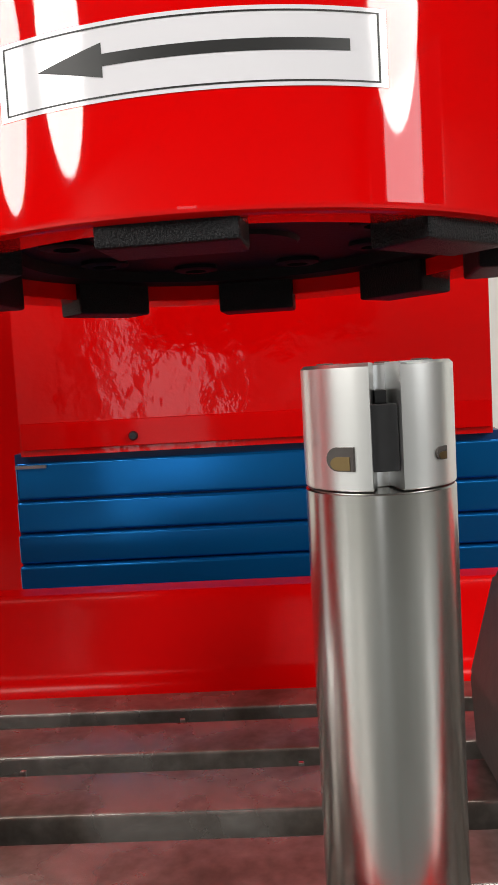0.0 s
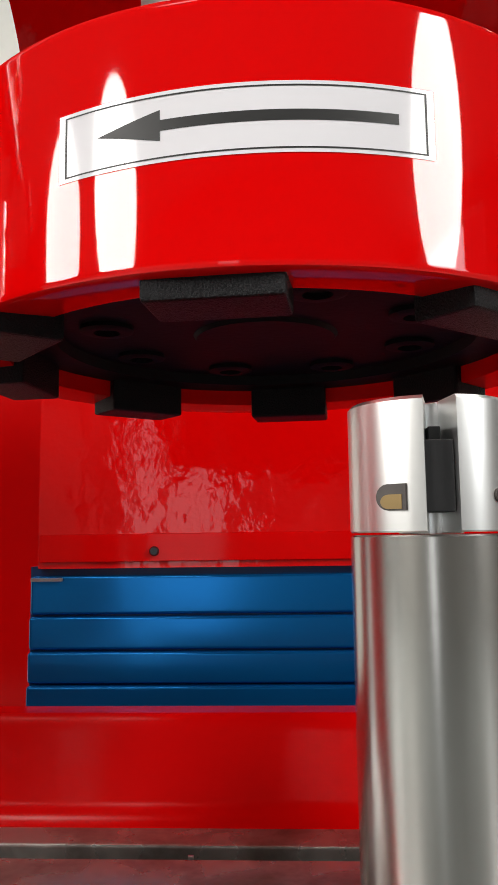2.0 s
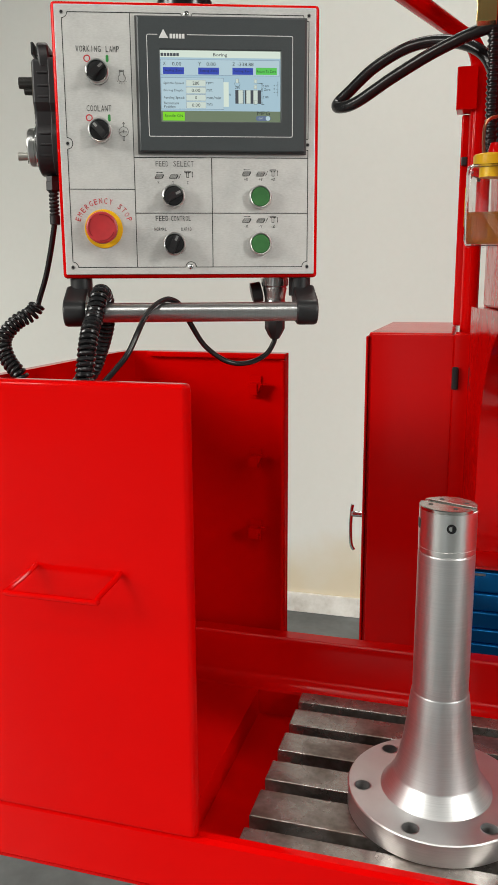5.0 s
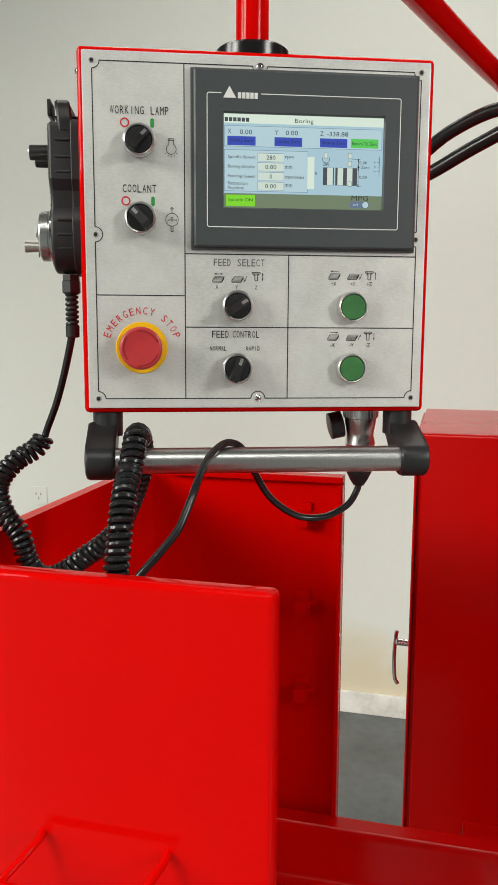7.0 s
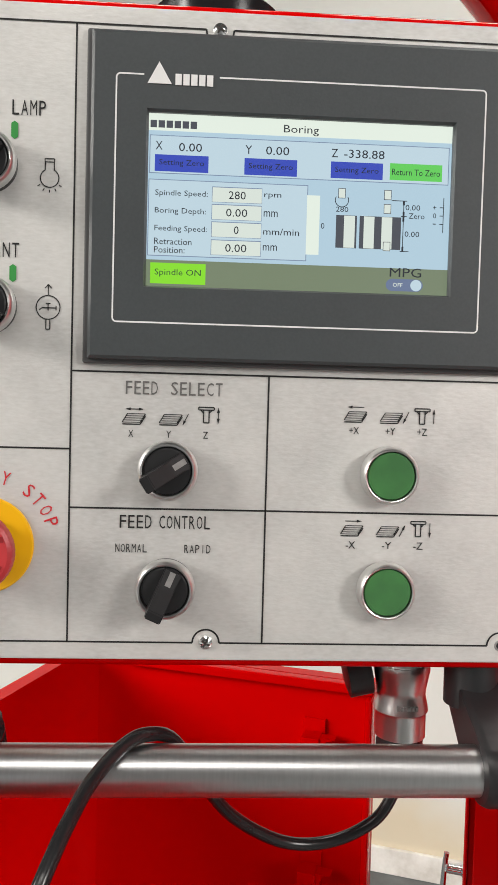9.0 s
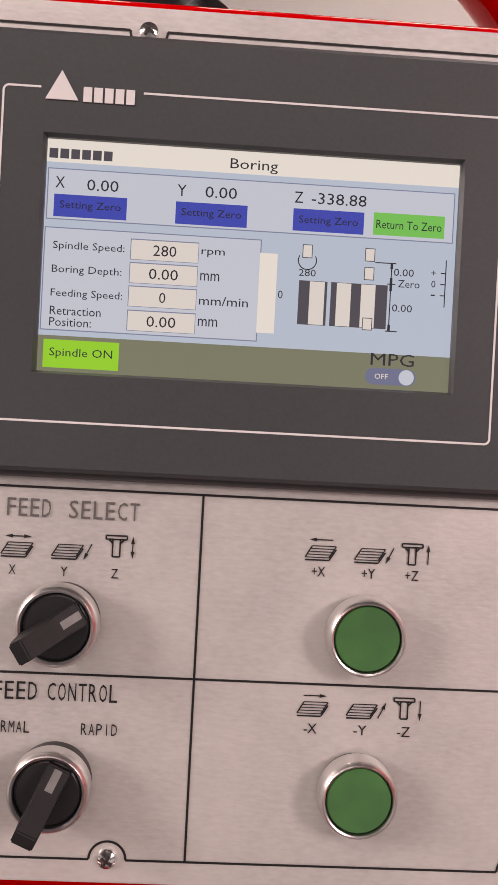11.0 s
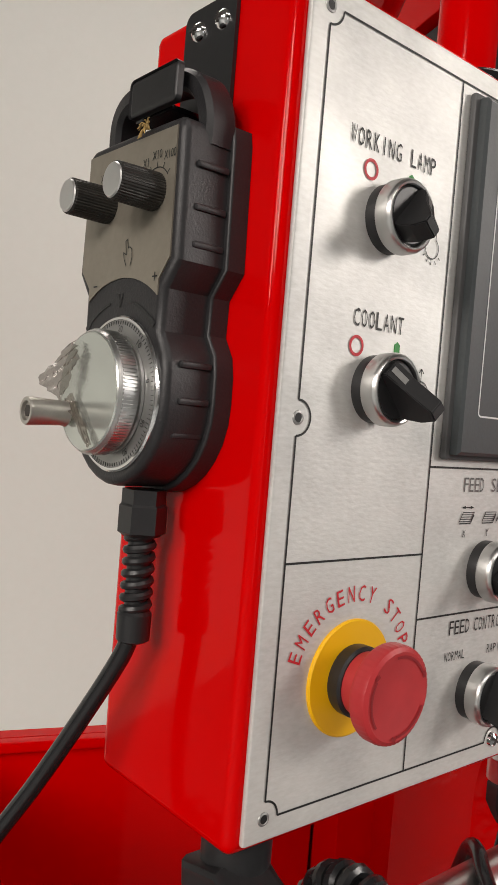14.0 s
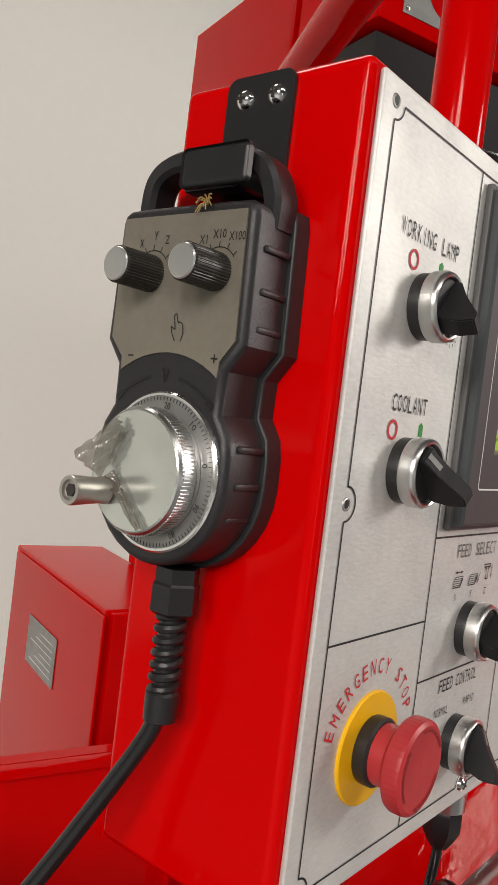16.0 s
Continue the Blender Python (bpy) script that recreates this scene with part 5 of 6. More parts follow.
for k, (s, u1, v, unit, w) in enumerate((("Spindle Speed:", 30.2, 39.4, "rpm", 67.4), ("Boring Depth:", 29.5, 48.2, "mm", 65.8), ("Feeding Speed:", 30.2, 57.0, "mm/min", 77.0), ("", 0, 65.2, "mm", 65.9))):
    v0 = (35.2, 43.9, 52.6, 61.6)[k]
    ui("entry_edge", 32.3, v0 - 0.2, 57.7, v0 + 7.6, LCD_SHADE, -5.40)
    ui("entry_field", 32.6, v0 + 0.2, 57.5, v0 + 7.4, LCD_FIELD, -5.44)
    words(("280", "0.00", "0", "0.00")[k], (40.8, 39.6, 43.8, 39.6)[k], (49.4, 50.4, 46.2, 50.4)[k], v0 + 3.8, 4.0)
    words(unit, 58.7, w, v + (-0.6), 2.8 if unit != "mm/min" else 3.4)
    if s:
        words(s, 3.8, u1, v, 3.6)
words("Retraction", 3.8, 22.6, 63.2, 3.2)
words("Position:", 3.8, 19.2, 67.4, 3.2)
ui("slider", 80.6, 37.4, 87.2, 67.2, LCD_WHITE, -5.42)
words("0", 88.0, 89.8, 52.5, 3.0)
ui("bore_drawing", 95.7, 46.7, 106.4, 63.2, LCD_STEEL, -5.40)
ui("bore_drawing", 107.8, 46.7, 129.2, 63.2, LCD_STEEL, -5.40)
for u0, u1 in ((99.8, 105.4), (110.0, 115.4), (119.2, 124.6)):
    ui("bore_gap", u0, 46.9, u1, 63.0, LCD_FIELD, -5.46)
for q in ((96.4, 33.2, 100.2, 38.3), (120.0, 33.2, 123.8, 38.2), (120.0, 40.3, 123.8, 45.2), (120.2, 59.3, 124.0, 64.0)):
    ui("tool_edge", *q, LCD_STEEL, -5.48)
    ui("tool_drawing", q[0] + 0.3, q[1] + 0.3, q[2] - 0.3, q[3] - 0.3, LCD_FIELD, -5.52)
words("280", 95.4, 101.8, 43.8, 2.6)
words("0.00", 131.2, 138.8, 41.6, 2.8)
words("Zero", 133.0, 141.2, 45.8, 2.8)
words("0.00", 131.2, 138.8, 55.0, 2.8)
words("+", 145.4, 147.2, 41.0, 1.8)
words("0", 145.6, 147.2, 45.2, 2.6)
words("-", 145.6, 147.2, 49.4, 0.5)
bm = bmesh.new()
for u0, v0, u1, v1 in ((130.3, 38.2, 130.3, 63.9), (129.0, 63.9, 133.5, 63.9), (129.0, 46.2, 132.0, 46.2), (124, 38.4, 132, 38.4), (150.9, 36.0, 150.9, 53.8), (149.0, 41.0, 151, 41.0), (149.0, 45.2, 151, 45.2), (149.0, 49.4, 151, 49.4)):
    ink_line(bm, LX0 * 1000 + u0, LZ1 * 1000 - v0, LX0 * 1000 + u1, LZ1 * 1000 - v1, 0.4, -5.5)
for v0, v1 in ((38.2, 40.6), (43.8, 46.2), (46.4, 48.8), (61.5, 63.9)):
    ink_line(bm, LX0 * 1000 + 130.3, LZ1 * 1000 - v0, LX0 * 1000 + 130.3, LZ1 * 1000 - v1, 1.0, -5.52)
ring_line(bm, LX0 * 1000 + 98.4, LZ1 * 1000 - 39.2, 3.4, 0.4, 150, 390, -5.5)
part("dimension_lines", bm, LCD_INK, screen, smooth=False)
words("MPG", 124.2, 140.6, 74.6, 4.6)
bm = bmesh.new()
pts = [(-0.0065 + 0.0031 * math.cos(radians(90 + 180 * k / 12)), 0.0031 * math.sin(radians(90 + 180 * k / 12))) for k in range(13)] + [(0.0065 + 0.0031 * math.cos(radians(-90 + 180 * k / 12)), 0.0031 * math.sin(radians(-90 + 180 * k / 12))) for k in range(13)]
bm.faces.new([bm.verts.new((LX0 + 0.1320 + x, -0.00542, LZ1 - 0.0810 + z)) for x, z in pts])
part("toggle", bm, LCD_TOGGLE, screen, smooth=False)
bm = bmesh.new()
bm.faces.new([bm.verts.new((LX0 + 0.1380 + 0.0029 * math.cos(2 * math.pi * k / 24), -0.00550, LZ1 - 0.0810 + 0.0029 * math.sin(2 * math.pi * k / 24))) for k in range(24)])
part("toggle_knob", bm, LCD_PANEL, screen, smooth=False)
words("OFF", 126.0, 131.0, 81.0, 2.0, LCD_FIELD)

# ---- grab bar, pole collar, connector ----
for sgn in (-1, 1):
    bm = bmesh.new()
    lathe(bm, [(0.0150, -0.1716), (0.0148, -0.196)], 28, Matrix.Translation((sgn * 0.150, 0.022, 0)))
    flat = [(0.0370, -0.1865), (0.0360, -0.1960)] + [(-0.0190 + 0.0180 * math.cos(radians(g)), -0.2164 + 0.0180 * math.sin(radians(g))) for g in range(-60, -241, -15)] + [(0.0060, -0.1860), (0.0140, -0.1815)]
    a = [[bm.verts.new((sgn * 0.1545 + dx, y * k + 0.004 * (1 - k), z * k - 0.203 * (1 - k))) for y, z in flat] for dx, k in ((-0.0145, 0.80), (-0.0145, 0.88), (-0.0132, 0.96), (-0.0100, 1.0), (0.0100, 1.0), (0.0132, 0.96), (0.0145, 0.88), (0.0145, 0.80))]
    n = len(flat)
    for u, v in zip(a, a[1:]):
        for k in range(n):
            bm.faces.new((u[k], u[(k + 1) % n], v[(k + 1) % n], v[k]))
    bm.faces.new(a[0])
    bm.faces.new(a[-1])
    part("bar_bracket", bm, BLACK, panel, "black moulded bar bracket")
bm = bmesh.new()
m, ln = rod_to((-0.142, -0.019, -0.2164), (0.142, -0.019, -0.2164))
lathe(bm, [(0.0128, 0), (0.0128, ln)], 40, m)
part("grab_bar", bm, TUBE_STEEL, panel, "brushed stainless grab bar")
bm = bmesh.new()
lathe(bm, [(0.036, 0.1716), (0.0365, 0.173), (0.0365, 0.1855), (0.0345, 0.1875), (0.0185, 0.1876)], 48, Matrix.Translation((-0.002, 0.052, 0)), cap=False)
part("pole_collar", bm, BLACK_GLOSS, panel, "gloss black pole collar")
bm = bmesh.new()
lathe(bm, [(0.0165, 0.1718), (0.0165, 0.415)], 36, Matrix.Translation((-0.002, 0.052, 0)))
part("pole", bm, RED, panel, "red tubular pole")
CN = (0.119, 0.055)
bm = bmesh.new()
lathe(bm, [(0.0185, -0.1716), (0.0185, -0.183), (0.0168, -0.184), (0.0170, -0.187), (0.0148, -0.199), (0.0146, -0.203), (0.0158, -0.208), (0.0164, -0.212), (0.0152, -0.214), (0.0152, -0.228)], 32, Matrix.Translation((*CN, 0)))
conn = part("cable_connector", bm, SATIN, panel, "chromed screw connector with faint marks")
bm = bmesh.new()
for k in range(6):
    box(bm, CN[0] - 0.006 + 0.0022 * k, CN[0] - 0.0045 + 0.0022 * k, CN[1] - 0.0162, CN[1] - 0.0145, -0.2085, -0.2060)
part("print_bar", bm, STEEL_DIM, conn)
bm = bmesh.new()
lathe(bm, [(0.0130, -0.228), (0.0145, -0.231), (0.0145, -0.243), (0.0100, -0.252), (0.0060, -0.258)], 8, Matrix.Translation((*CN, 0)))
part("cable_gland", bm, BLACK, conn)
bm = bmesh.new()
lathe(bm, [(0.010, -0.008), (0.0145, -0.007), (0.0145, 0.007), (0.010, 0.008), (0.009, 0.004), (0.009, -0.004)], 28, Matrix.Translation((CN[0] - 0.026, CN[1] + 0.006, -0.192)) @ Matrix.Rotation(radians(78), 4, "Y"))
part("dust_cap", bm, BLACK, conn, "black rubber dust cap")
bm = bmesh.new()
for k in range(30):
    a = 2 * math.pi * k / 30
    box(bm, -0.0008, 0.0008, -0.0192, -0.0180, -0.182, -0.173, 0, 1, Matrix.Translation((*CN, 0)) @ Matrix.Rotation(a, 4, "Z"))
part("knurling", bm, SATIN, conn)

# ---- cables below the panel ----
cord = thing("signal_cable", "black cable draped over the grab bar into the guard", "cable", PANEL)
bm = bmesh.new()
sweep(bm, smooth_path([(*CN, -0.252), (0.117, 0.055, -0.264), (0.105, 0.053, -0.281), (0.079, 0.050, -0.292), (0.049, 0.044, -0.289), (0.018, 0.030, -0.266), (-0.002, 0.012, -0.234), (-0.016, -0.003, -0.2075), (-0.0290, -0.016, -0.1995), (-0.0400, -0.027, -0.2015), (-0.0519, -0.0445, -0.2100), (-0.0594, -0.0626, -0.2200), (-0.0646, -0.0758, -0.2300), (-0.0695, -0.0850, -0.2410), (-0.0812, -0.0965, -0.265), (-0.0987, -0.1022, -0.286), (-0.1205, -0.1065, -0.310), (-0.142, -0.106, -0.345), (-0.155, -0.100, -0.40), (-0.16, -0.09, -0.48)], 10), 0.0037, 12)
part("sheath", bm, RUBBER, cord)
spiral = thing("spiral_cord", "black coiled pendant cord hung over the grab bar", "cord", PANEL)
bm = bmesh.new()
way = smooth_path([(-0.140, -0.085, -0.50), (-0.142, -0.092, -0.37), (-0.1376, -0.099, -0.312), (-0.1345, -0.0935, -0.282), (-0.1322, -0.0860, -0.258), (-0.1300, -0.0755, -0.2410), (-0.1280, -0.0640, -0.2305), (-0.1254, -0.0510, -0.2200), (-0.1228, -0.0420, -0.2060), (-0.1205, -0.0310, -0.1935), (-0.119, -0.019, -0.1905), (-0.117, -0.004, -0.1965), (-0.116, 0.007, -0.213), (-0.119, 0.017, -0.236), (-0.128, 0.028, -0.264), (-0.1426, 0.040, -0.298), (-0.159, 0.045, -0.316), (-0.180, 0.049, -0.331), (-0.2055, 0.051, -0.349), (-0.227, 0.054, -0.352), (-0.241, 0.058, -0.335), (-0.249, 0.062, -0.308), (-0.266, 0.070, -0.286), (-0.2735, 0.080, -0.258), (-0.257, 0.092, -0.234), (-0.236, 0.101, -0.221), (-0.2265, 0.105, -0.208)], 12)
coil(way, 0.0092, 0.0068, 0.0031, bm)
part("coil", bm, RUBBER, spiral)
bm = bmesh.new()
sweep(bm, smooth_path([(-0.1875, 0.0563, -0.094), (-0.1905, 0.0600, -0.107), (-0.1985, 0.0735, -0.135), (-0.2099, 0.090, -0.1686), (-0.2225, 0.104, -0.198), (-0.2265, 0.105, -0.210)], 10), 0.0040, 12)
part("straight_lead", bm, RUBBER, spiral)

# ---- hand-wheel pendant hung on the panel's side ----
PEND = PANEL @ Matrix.Translation((-0.1710, 0.0608, 0.1045)) @ Matrix.Rotation(radians(-90), 4, "Z")
BRACKET = PANEL @ Matrix.Translation((-0.1715, 0.0592, 0.1030)) @ Matrix.Rotation(radians(-90), 4, "Z")
pend = thing("pulse_pendant", "charcoal hand-wheel pendant with two knobs hung on the panel side", "pendant", PEND)


def outline(grow=0.0):
    """Half of the pendant's outline from the top middle down, in millimetres, mirrored into a loop."""
    g = grow
    half = [(20, 4.5 + g), (32, 4.2 + g), (35.2 + g, 2.4 + g), (36.4 + g, -1), (37.7 + g, -49.8 - 0.3 * g), (29.8 + g, -59.8 - 0.3 * g), (29.4 + g, -76 + 0.3 * g), (34.6 + g, -84.0 + 0.3 * g), (36.0 + g, -91)]
    half += [((36.2 + g) * math.cos(radians(a)), -102 + (36.2 + g) * math.sin(radians(a))) for a in (0, -12, -24, -36, -48, -60, -72, -84)]
    pts = half + [(-x, z) for x, z in reversed(half)]
    return [(x / 1000, z / 1000) for x, z in pts]


def slab(bm, poly, y0, y1, round_front=0.003, steps=4):
    """A slab with a rounded front edge (at y1, the more negative side)."""
    cx, cz = sum(p[0] for p in poly) / len(poly), sum(p[1] for p in poly) / len(poly)
    n = len(poly)

    def inset(d):
        out = []
        for k in range(n):
            a, b, c = (Vector(poly[(k + s) % n]) for s in (-1, 0, 1))
            e1, e2 = (b - a).normalized(), (c - b).normalized()
            n1, n2 = Vector((e1.y, -e1.x)), Vector((e2.y, -e2.x))
            nn = (n1 + n2).normalized()
            if nn.dot(b - Vector((cx, cz))) > 0 and abs(nn.dot((b - Vector((cx, cz))).normalized())) > 0.25:
                nn = -nn
            elif nn.dot(b - Vector((cx, cz))) > 0:
                nn = -nn
            out.append(b + nn * d)
        return out
    rings = [[bm.verts.new((p[0], y0, p[1])) for p in poly]]
    for k in range(steps + 1):
        a = radians(90 * k / steps)
        rings.append([bm.verts.new((p.x, y1 + round_front * (1 - math.sin(a)), p.y)) for p in inset(round_front * (1 - math.cos(a)))])
    for a, b in zip(rings, rings[1:]):
        for k in range(n):
            bm.faces.new((a[k], a[(k + 1) % n], b[(k + 1) % n], b[k]))
    bm.faces.new(rings[0])
    bm.faces.new(rings[-1])


bm = bmesh.new()
slab(bm, outline(2.4), -0.0008, -0.0098, 0.0012)
part("back_shell", bm, PENDANT, pend)
bm = bmesh.new()
slab(bm, outline(), -0.0094, -0.0314, 0.0036)
shellf = part("front_shell", bm, PENDANT, pend)
for sgn in (-1, 1):
    for z in (-13, -29, -43, -88, -102, -115):
        x = (37.6 if z > -50 else (36.4 if z > -110 else 33.2)) / 1000
        bm = bmesh.new()
        box(bm, sgn * x - 0.0022, sgn * x + 0.0007, -0.0248, -0.0102, z / 1000 - 0.0014, z / 1000 + 0.0014, 0.0009, 2)
        part("grip_rib", bm, PENDANT, shellf)
plate_pts = [(-33.0, 0.2), (32.6, 0.2), (34.0, -48.6), (27.4, -56.6), (27.0, -62.6)]
plate_pts += [(0.4 + 46 * math.sin(radians(a)), -100 + 46 * math.cos(radians(a))) for a in (34, 30, 24, 18, 12, 6, 0, -6, -12, -18, -24, -30, -34)]
plate_pts += [(-25.6, -62.6), (-26.0, -56.6), (-33.4, -48.6)]
bm = bmesh.new()
prism(bm, [(x / 1000, z / 1000) for x, z in plate_pts], -0.0320, -0.0312)
film = part("face_film", bm, PENDANT_FACE, pend, "bronze-grey face film with printed marks")
FY = -32.2
for s, x, z, w, h in (("X", -21.5, -10.5, 2.2, 3.4), ("Y", -13.7, -7.6, 2.2, 3.4), ("Z", -7.0, -9.6, 2.2, 3.4), ("4", -1.8, -16.0, 2.2, 3.4), ("X1", 12.4, -10.4, 4.0, 3.4), ("X10", 20.4, -8.6, 6.6, 3.4), ("X100", 29.2, -9.8, 8.0, 3.4), ("+", 25.0, -55.4, 3.4, 3.4), ("-", -20.4, -56.0, 3.2, 0.6)):
    text_mesh("mark", s, w / 1000, h / 1000, INK, film, mm(x, z, FY))
for cx in (-14.2, 21):
    bm = bmesh.new()
    ring_line(bm, cx, -23, 9.4, 0.4, 35, 145, FY, 16)
    for a in (40, 65, 90, 115, 140):
        ink_line(bm, cx + 9.4 * math.cos(radians(a)), -23 + 9.4 * math.sin(radians(a)), cx + 11.6 * math.cos(radians(a)), -23 + 11.6 * math.sin(radians(a)), 0.4, FY)
    part("scale_line", bm, INK, film, smooth=False)
bm = bmesh.new()
for q in ((-1.6, -37.4, -0.4, -43.0), (-1.6, -37.4, -0.4, -36.8), (-0.4, -36.8, 0.9, -40.6), (0.9, -40.0, 2.2, -40.2), (2.2, -40.2, 3.4, -41.0), (3.4, -41.0, 4.0, -44.4), (4.0, -44.4, 3.0, -47.6), (-0.4, -43.0, -2.8, -41.8), (-2.8, -41.8, -2.0, -44.4), (-2.0, -44.4, 0.0, -47.6)):
    ink_line(bm, q[0] + 3.4, q[1] - 2, q[2] + 3.4, q[3] - 2, 0.4, FY)
part("touch_sign", bm, INK, film, smooth=False)
for sgn, words_ in ((1, "+"), (-1, "-")):
    text_mesh("raised_mark", words_, 0.0030, 0.0030 if sgn > 0 else 0.0006, BLACK_GLOSS, shellf, mm(25.5 * sgn, -73.0, -31.7))


def ribbed_knob(x, z, parent):
    ob = None
    for name, mat, prof in (("selector_knob", KNOB_SIDE, [(0.0070, 0.0320), (0.0072, 0.0331), (0.0070, 0.0501), (0.0066, 0.0508)]), ("knob_cap", KNOB_CAP, [(0.0066, 0.0509), (0.0062, 0.0515)] + [(0.0060 - 0.0002 * k, 0.05155 + 0.00003 * (k % 2)) for k in range(30)])):
        bm = bmesh.new()
        rings = lathe(bm, prof, 160, mm(x, z) @ OUT)
        if name == "selector_knob":
            mid = mm(x, z).translation
            for ring in rings:
                for k in range(160):
                    if k % 4 < 2:
                        v = ring[k].co
                        v.x, v.z = mid.x + (v.x - mid.x) * 1.035, mid.z + (v.z - mid.z) * 1.035
        ob = part(name, bm, mat, ob or parent, smooth=name != "selector_knob")


ribbed_knob(-14.2, -23, pend)
c, s = math.cos(radians(-52)), math.sin(radians(-52))
m, ln = rod_to((-0.0142 + 0.0060 * c, -0.0372, -0.023 + 0.0060 * s), (-0.0142 + 0.0077 * c, -0.0372, -0.023 + 0.0077 * s))
# Set-screw hole: a proud black disc replaces the shade inside it.
bm = bmesh.new()
lathe(bm, [(0.0013, 0), (0.0013, ln)], 16, m)
part("set_screw", bm, INK, pend, "set-screw hole drawn as a black disc on the knob side")
ribbed_knob(21, -23, pend)
# dial, wheel and crank
WX, WZ = 2.2, -100.8
bm = bmesh.new()
lathe(bm, [(0.0316, 0.0376), (0.0316, 0.0390), (0.0309, 0.0396), (0.0299, 0.0396)], 72, mm(WX, WZ, 6.8) @ OUT, cap=False)
part("dial_rim", bm, CHROME, pend)
bm = bmesh.new()
lathe(bm, [(0.0300, 0.0376), (0.0298, 0.0394), (0.0260, 0.0399), (0.0220, 0.0400)], 72, mm(WX, WZ, 6.8) @ OUT, cap=False)
dial = part("dial_ring", bm, STEEL_DIM, pend, "satin graduated dial ring")
bm = bmesh.new()
box(bm, 0.0279, 0.0294, -0.00008, 0.00008, 0.0392, 0.0398)
tick = part("graduation", bm, INK, dial, smooth=False, at=mm(WX, WZ, 6.8) @ OUT)
for k in range(1, 100):
    o = new("graduation", tick.data)
    o.parent = dial
    o.matrix_basis = mm(WX, WZ, 6.8) @ OUT @ Matrix.Rotation(2 * math.pi * k / 100, 4, "Z")
for s, a in (("0", 12), ("10", 48), ("20", 84), ("90", -24), ("80", -60), ("30", 120)):
    text_mesh("dial_number", s, 0.0016 * len(s), 0.0026, INK, dial, mm(WX, WZ, 6.8) @ Matrix.Translation((0.0262 * math.cos(radians(a)), -0.0402, 0.0262 * math.sin(radians(a)))) @ Matrix.Rotation(radians(90 - a), 4, "Y"))
bm = bmesh.new()
lathe(bm, [(0.0236, 0.0398), (0.0242, 0.0403), (0.0242, 0.0415), (0.0230, 0.0418), (0.0230, 0.0424), (0.0245, 0.0428), (0.0245, 0.0500), (0.0237, 0.0512)], 72, mm(WX, WZ, 6.8) @ OUT, cap=False)
wheel = part("hand_wheel", bm, SATIN, pend, "knurled satin hand wheel with torn protective film")
for k in range(108):
    a = 2 * math.pi * k / 108
    if k == 0:
        bm = bmesh.new()
        box(bm, 0.0243, 0.0250, -0.00036, 0.00036, 0.0434, 0.0496, 0)
        ridge = part("knurl", bm, SATIN, wheel, smooth=False, at=mm(WX, WZ, 6.8) @ OUT)
    else:
        o = new("knurl", ridge.data)
        o.parent = wheel
        o.matrix_basis = mm(WX, WZ, 6.8) @ OUT @ Matrix.Rotation(a, 4, "Z")
bm = bmesh.new()
lathe(bm, [(0.0237, 0.0511), (0.0230, 0.0516), (0.0001, 0.0516)], 64, mm(WX, WZ, 6.8) @ OUT)
part("wheel_face", bm, HAND_WHEEL, wheel)
bm = bmesh.new()
lathe(bm, [(0.0048, 0.0514), (0.0055, 0.0520), (0.0050, 0.0535), (0.0052, 0.0585), (0.0058, 0.0680), (0.0054, 0.0690), (0.0040, 0.0690), (0.0038, 0.0675), (0.0001, 0.0675)], 32, mm(WX - 13, WZ - 9.5, 5.4) @ OUT)
part("crank_grip", bm, CRANK, wheel, "satin grey metal crank grip")
bm = bmesh.new()
lathe(bm, [(0.0026, 0.0675), (0.0026, 0.0683), (0.0001, 0.0683)], 6, mm(WX - 13, WZ - 9.5, 5.4) @ OUT)
part("crank_screw", bm, IRON_DARK, wheel)
rnd = random.Random(7)


def film_patch(name, corners, lift, crumple, n, mat):
    """A sheet of film between four corners (x, z, height over the wheel face) in millimetres, creased by crumple."""
    bm = bmesh.new()
    a, b, c, d = (Vector(q) for q in corners)
    grid = []
    for r in range(n + 1):
        row = []
        for q in range(n + 1):
            u, v = r / n, q / n
            p = (a.lerp(b, u)).lerp(d.lerp(c, u), v)
            fold = abs(math.sin(9.0 * u + 6.0 * v)) + 0.7 * abs(math.sin(15.0 * v - 11.0 * u + 1.0)) + rnd.random() * 0.5
            row.append(bm.verts.new(((WX + p.x) / 1000, -(0.0450 + (lift + p.z + crumple * fold) / 1000), (WZ + p.y) / 1000)))
        grid.append(row)
    for r in range(n):
        for q in range(n):
            bm.faces.new((grid[r][q], grid[r][q + 1], grid[r + 1][q + 1], grid[r + 1][q]))
    part(name, bm, mat, wheel, "crumpled clear protective film", smooth=False)


film_patch("torn_film", [(-9, 20, 0), (-4, 14, 0), (-13, -5, 1), (-25, 3, 7)], 0.3, 1.6, 14, FILM)
film_patch("torn_film", [(-13, -4, 1), (-9, -1, 0), (10, -20, 0), (7, -22, 0)], 0.2, 1.0, 12, FILM)
# turning marks above the dial
for a0, a1, tip, d in ((52, 78, 52, 1), (102, 128, 128, -1)):
    bm = bmesh.new()
    ring_line(bm, 0, WZ, 37.6, 1.1, a0, a1, -31.7, 14)
    c, s = 37.6 * math.cos(radians(tip)), WZ + 37.6 * math.sin(radians(tip))
    ink_line(bm, c, s, c + d * 3.0, s - 3.0, 2.4, -31.72)
    part("turn_arrow", bm, BLACK_GLOSS, shellf, smooth=False)
bm = bmesh.new()
ink_line(bm, -1.6, WZ + 40.6, 0, WZ + 35.0, 0.8, -31.7)
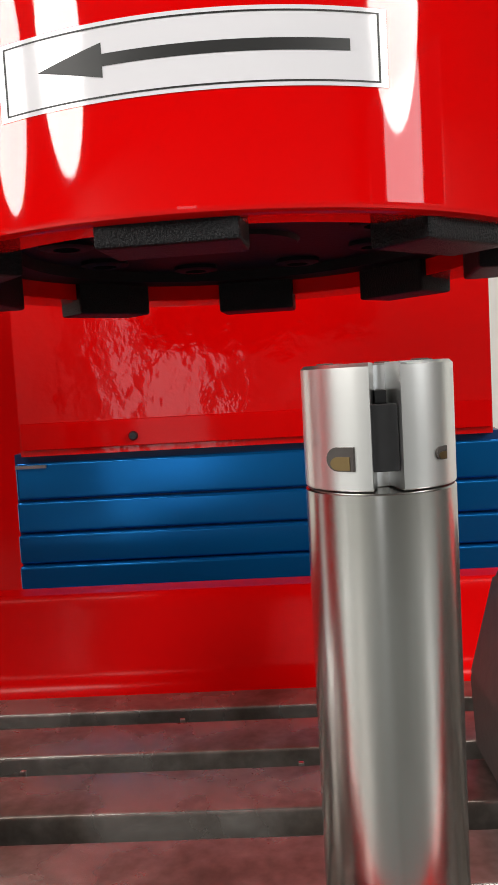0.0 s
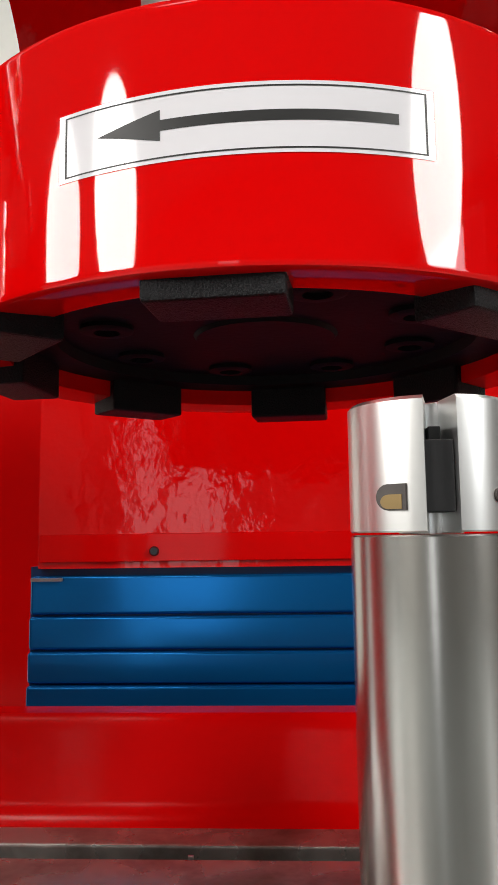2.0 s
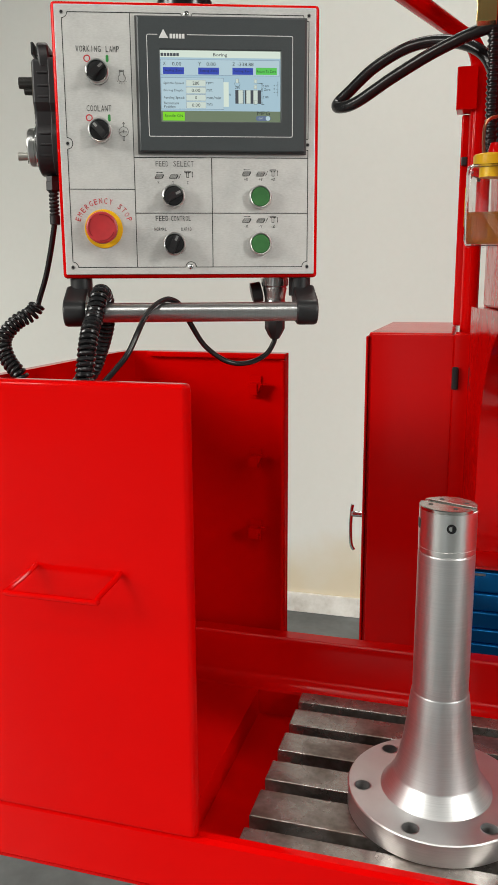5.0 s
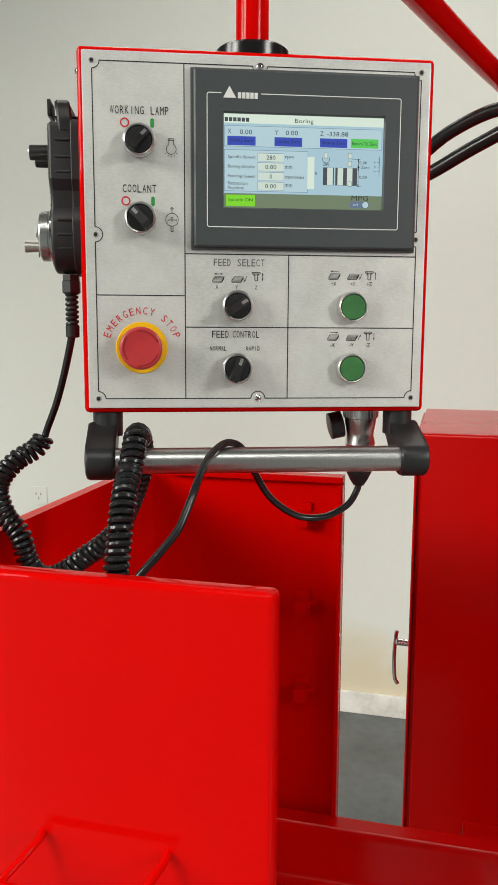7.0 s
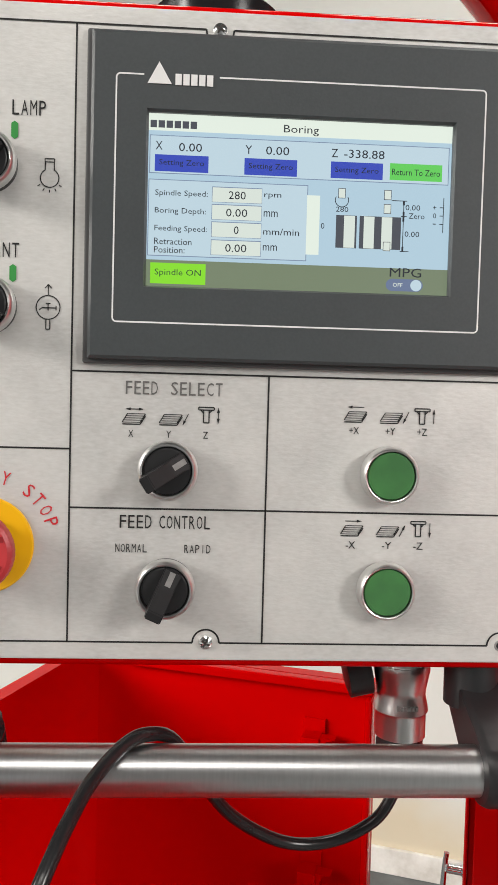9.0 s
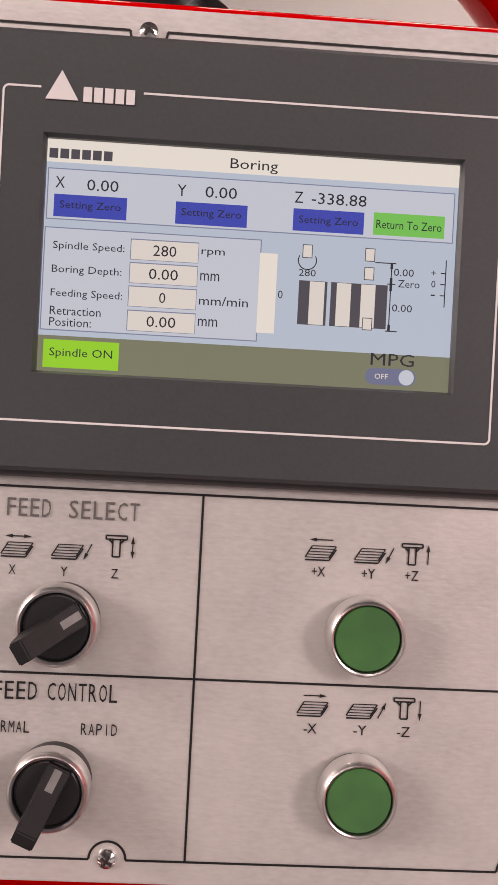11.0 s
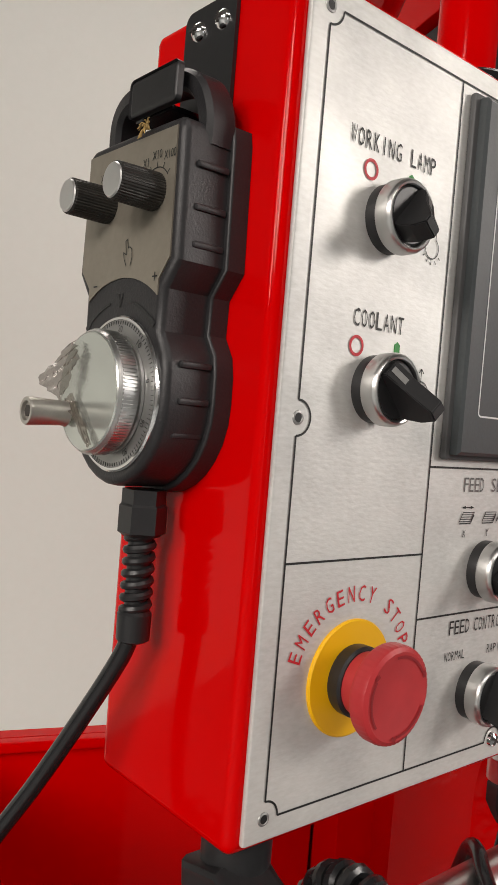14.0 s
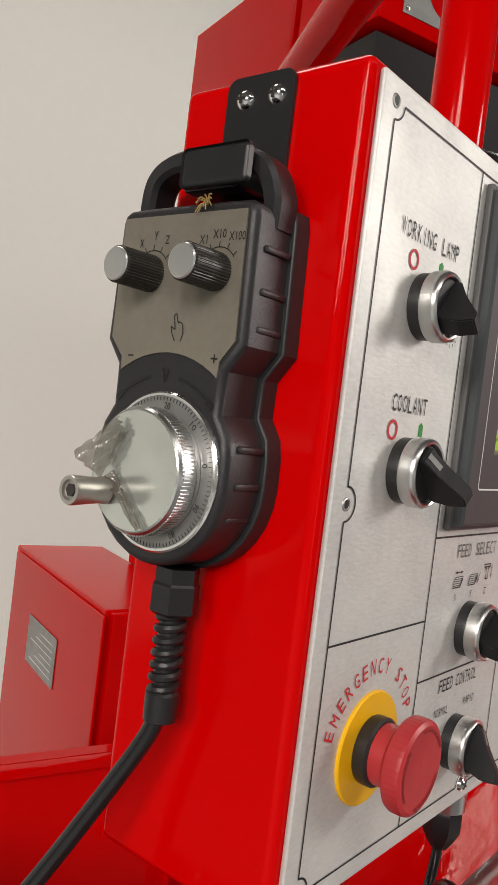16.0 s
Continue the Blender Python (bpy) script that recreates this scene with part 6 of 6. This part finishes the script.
ink_line(bm, 1.6, WZ + 40.6, 0, WZ + 35.0, 0.8, -31.7)
part("zero_mark", bm, BLACK_GLOSS, shellf, smooth=False)
# carrying loop, bracket and gland
bm = bmesh.new()
loop = smooth_path([(-0.0330, -0.014, -0.004), (-0.0335, -0.015, 0.008), (-0.0290, -0.017, 0.0185), (-0.0180, -0.019, 0.0235), (0.0, -0.020, 0.0245), (0.0180, -0.019, 0.0235), (0.0290, -0.017, 0.0185), (0.0335, -0.015, 0.008), (0.0330, -0.014, -0.004)], 8)
rings = []
for i, q in enumerate(loop):
    d = (loop[min(i + 1, len(loop) - 1)] - loop[max(i - 1, 0)]).normalized()
    side = Vector((0, 1, 0))
    up = d.cross(side).normalized()
    rings.append([bm.verts.new(q + 0.0072 * cy * side + 0.0042 * cu * up) for cy, cu in ((-1, -0.6), (-0.7, -1), (0.7, -1), (1, -0.6), (1, 0.6), (0.7, 1), (-0.7, 1), (-1, 0.6))])
for a, b in zip(rings, rings[1:]):
    for k in range(8):
        bm.faces.new((a[k], a[(k + 1) % 8], b[(k + 1) % 8], b[k]))
bm.faces.new(rings[0])
bm.faces.new(rings[-1])
part("carrying_loop", bm, PENDANT, pend)
bm = bmesh.new()
lathe(bm, [(0.0092, -0.137), (0.0092, -0.143), (0.0100, -0.144), (0.0100, -0.155), (0.0070, -0.157)], 6, Matrix.Translation((0.0050, -0.016, -0.002)))
part("cable_gland", bm, BLACK, pend, smooth=False)
bm = bmesh.new()
coil([(0.0045, -0.016, -0.156), (0.0045, -0.016, -0.190)], 0.0052, 0.0050, 0.0019, bm)
lathe(bm, [(0.0050, -0.155), (0.0046, -0.193)], 16, Matrix.Translation((0.0045, -0.016, 0)))
part("strain_relief", bm, BLACK, pend)
bm = bmesh.new()
lathe(bm, [(0.0056, -0.189), (0.0072, -0.191), (0.0070, -0.202), (0.0050, -0.203)], 20, Matrix.Translation((0.0045, -0.016, 0)))
part("relief_collar", bm, BLACK, pend)

hook = thing("pendant_bracket", "black steel hook bracket screwed to the panel side", "bracket", BRACKET)
bm = bmesh.new()
r = 0.005
corners = [(-0.0132, 0.012), (0.0222, 0.012)] + [(0.0222 - r + r * math.cos(radians(a)), 0.0672 - r + r * math.sin(radians(a))) for a in range(0, 91, 15)] + [(-0.0132 + r + r * math.cos(radians(a)), 0.0672 - r + r * math.sin(radians(a))) for a in range(90, 181, 15)]
prism(bm, corners, -0.0022, -0.0004)
back = part("back_plate", bm, BLACK, hook)
bm = bmesh.new()
box(bm, -0.0085, 0.0185, -0.0265, -0.0023, 0.0120, 0.0142, 0.001, 2)
part("shelf", bm, BLACK_GLOSS, hook)
bm = bmesh.new()
box(bm, -0.0065, 0.0280, -0.0312, -0.0286, 0.0118, 0.0275, 0.0026, 4)
part("lip", bm, BLACK, hook)
for x in (-0.0017, 0.0150):
    bm = bmesh.new()
    lathe(bm, [(0.0001, 0.0052), (0.0022, 0.0049), (0.0038, 0.0036), (0.0043, 0.0022)], 22, Matrix.Translation((x - 0.0012, 0, 0.0572)) @ OUT)
    head = part("screw", bm, CHROME, hook)
    bm = bmesh.new()
    box(bm, -0.0022, 0.0022, -0.0056, -0.0048, -0.0005, 0.0005, 0, 1, Matrix.Translation((x - 0.0012, 0, 0.0572)))
    box(bm, -0.0005, 0.0005, -0.0056, -0.0048, -0.0022, 0.0022, 0, 1, Matrix.Translation((x - 0.0012, 0, 0.0572)))
    part("cross_recess", bm, IRON_DARK, head)

straw = thing("straw_tuft", "tuft of dry plant fibre caught on the pendant top", "debris", PEND @ Matrix.Translation((0.012, -0.0316, 0.003)))
bm = bmesh.new()
for k in range(16):
    a, b = rnd.uniform(0, 6.28), rnd.uniform(-0.6, 1.0)
    d = Vector((math.cos(a) * 0.0034, -0.0016 - 0.0014 * rnd.random(), 0.0034 * b))
    sweep(bm, smooth_path([(0, 0, 0), d * 0.6 + Vector((0, -0.0007, 0.001)), d * 1.2 + Vector((0, 0, -0.001))], 4), 0.00026, 5)
part("fibre", bm, STRAW, straw)
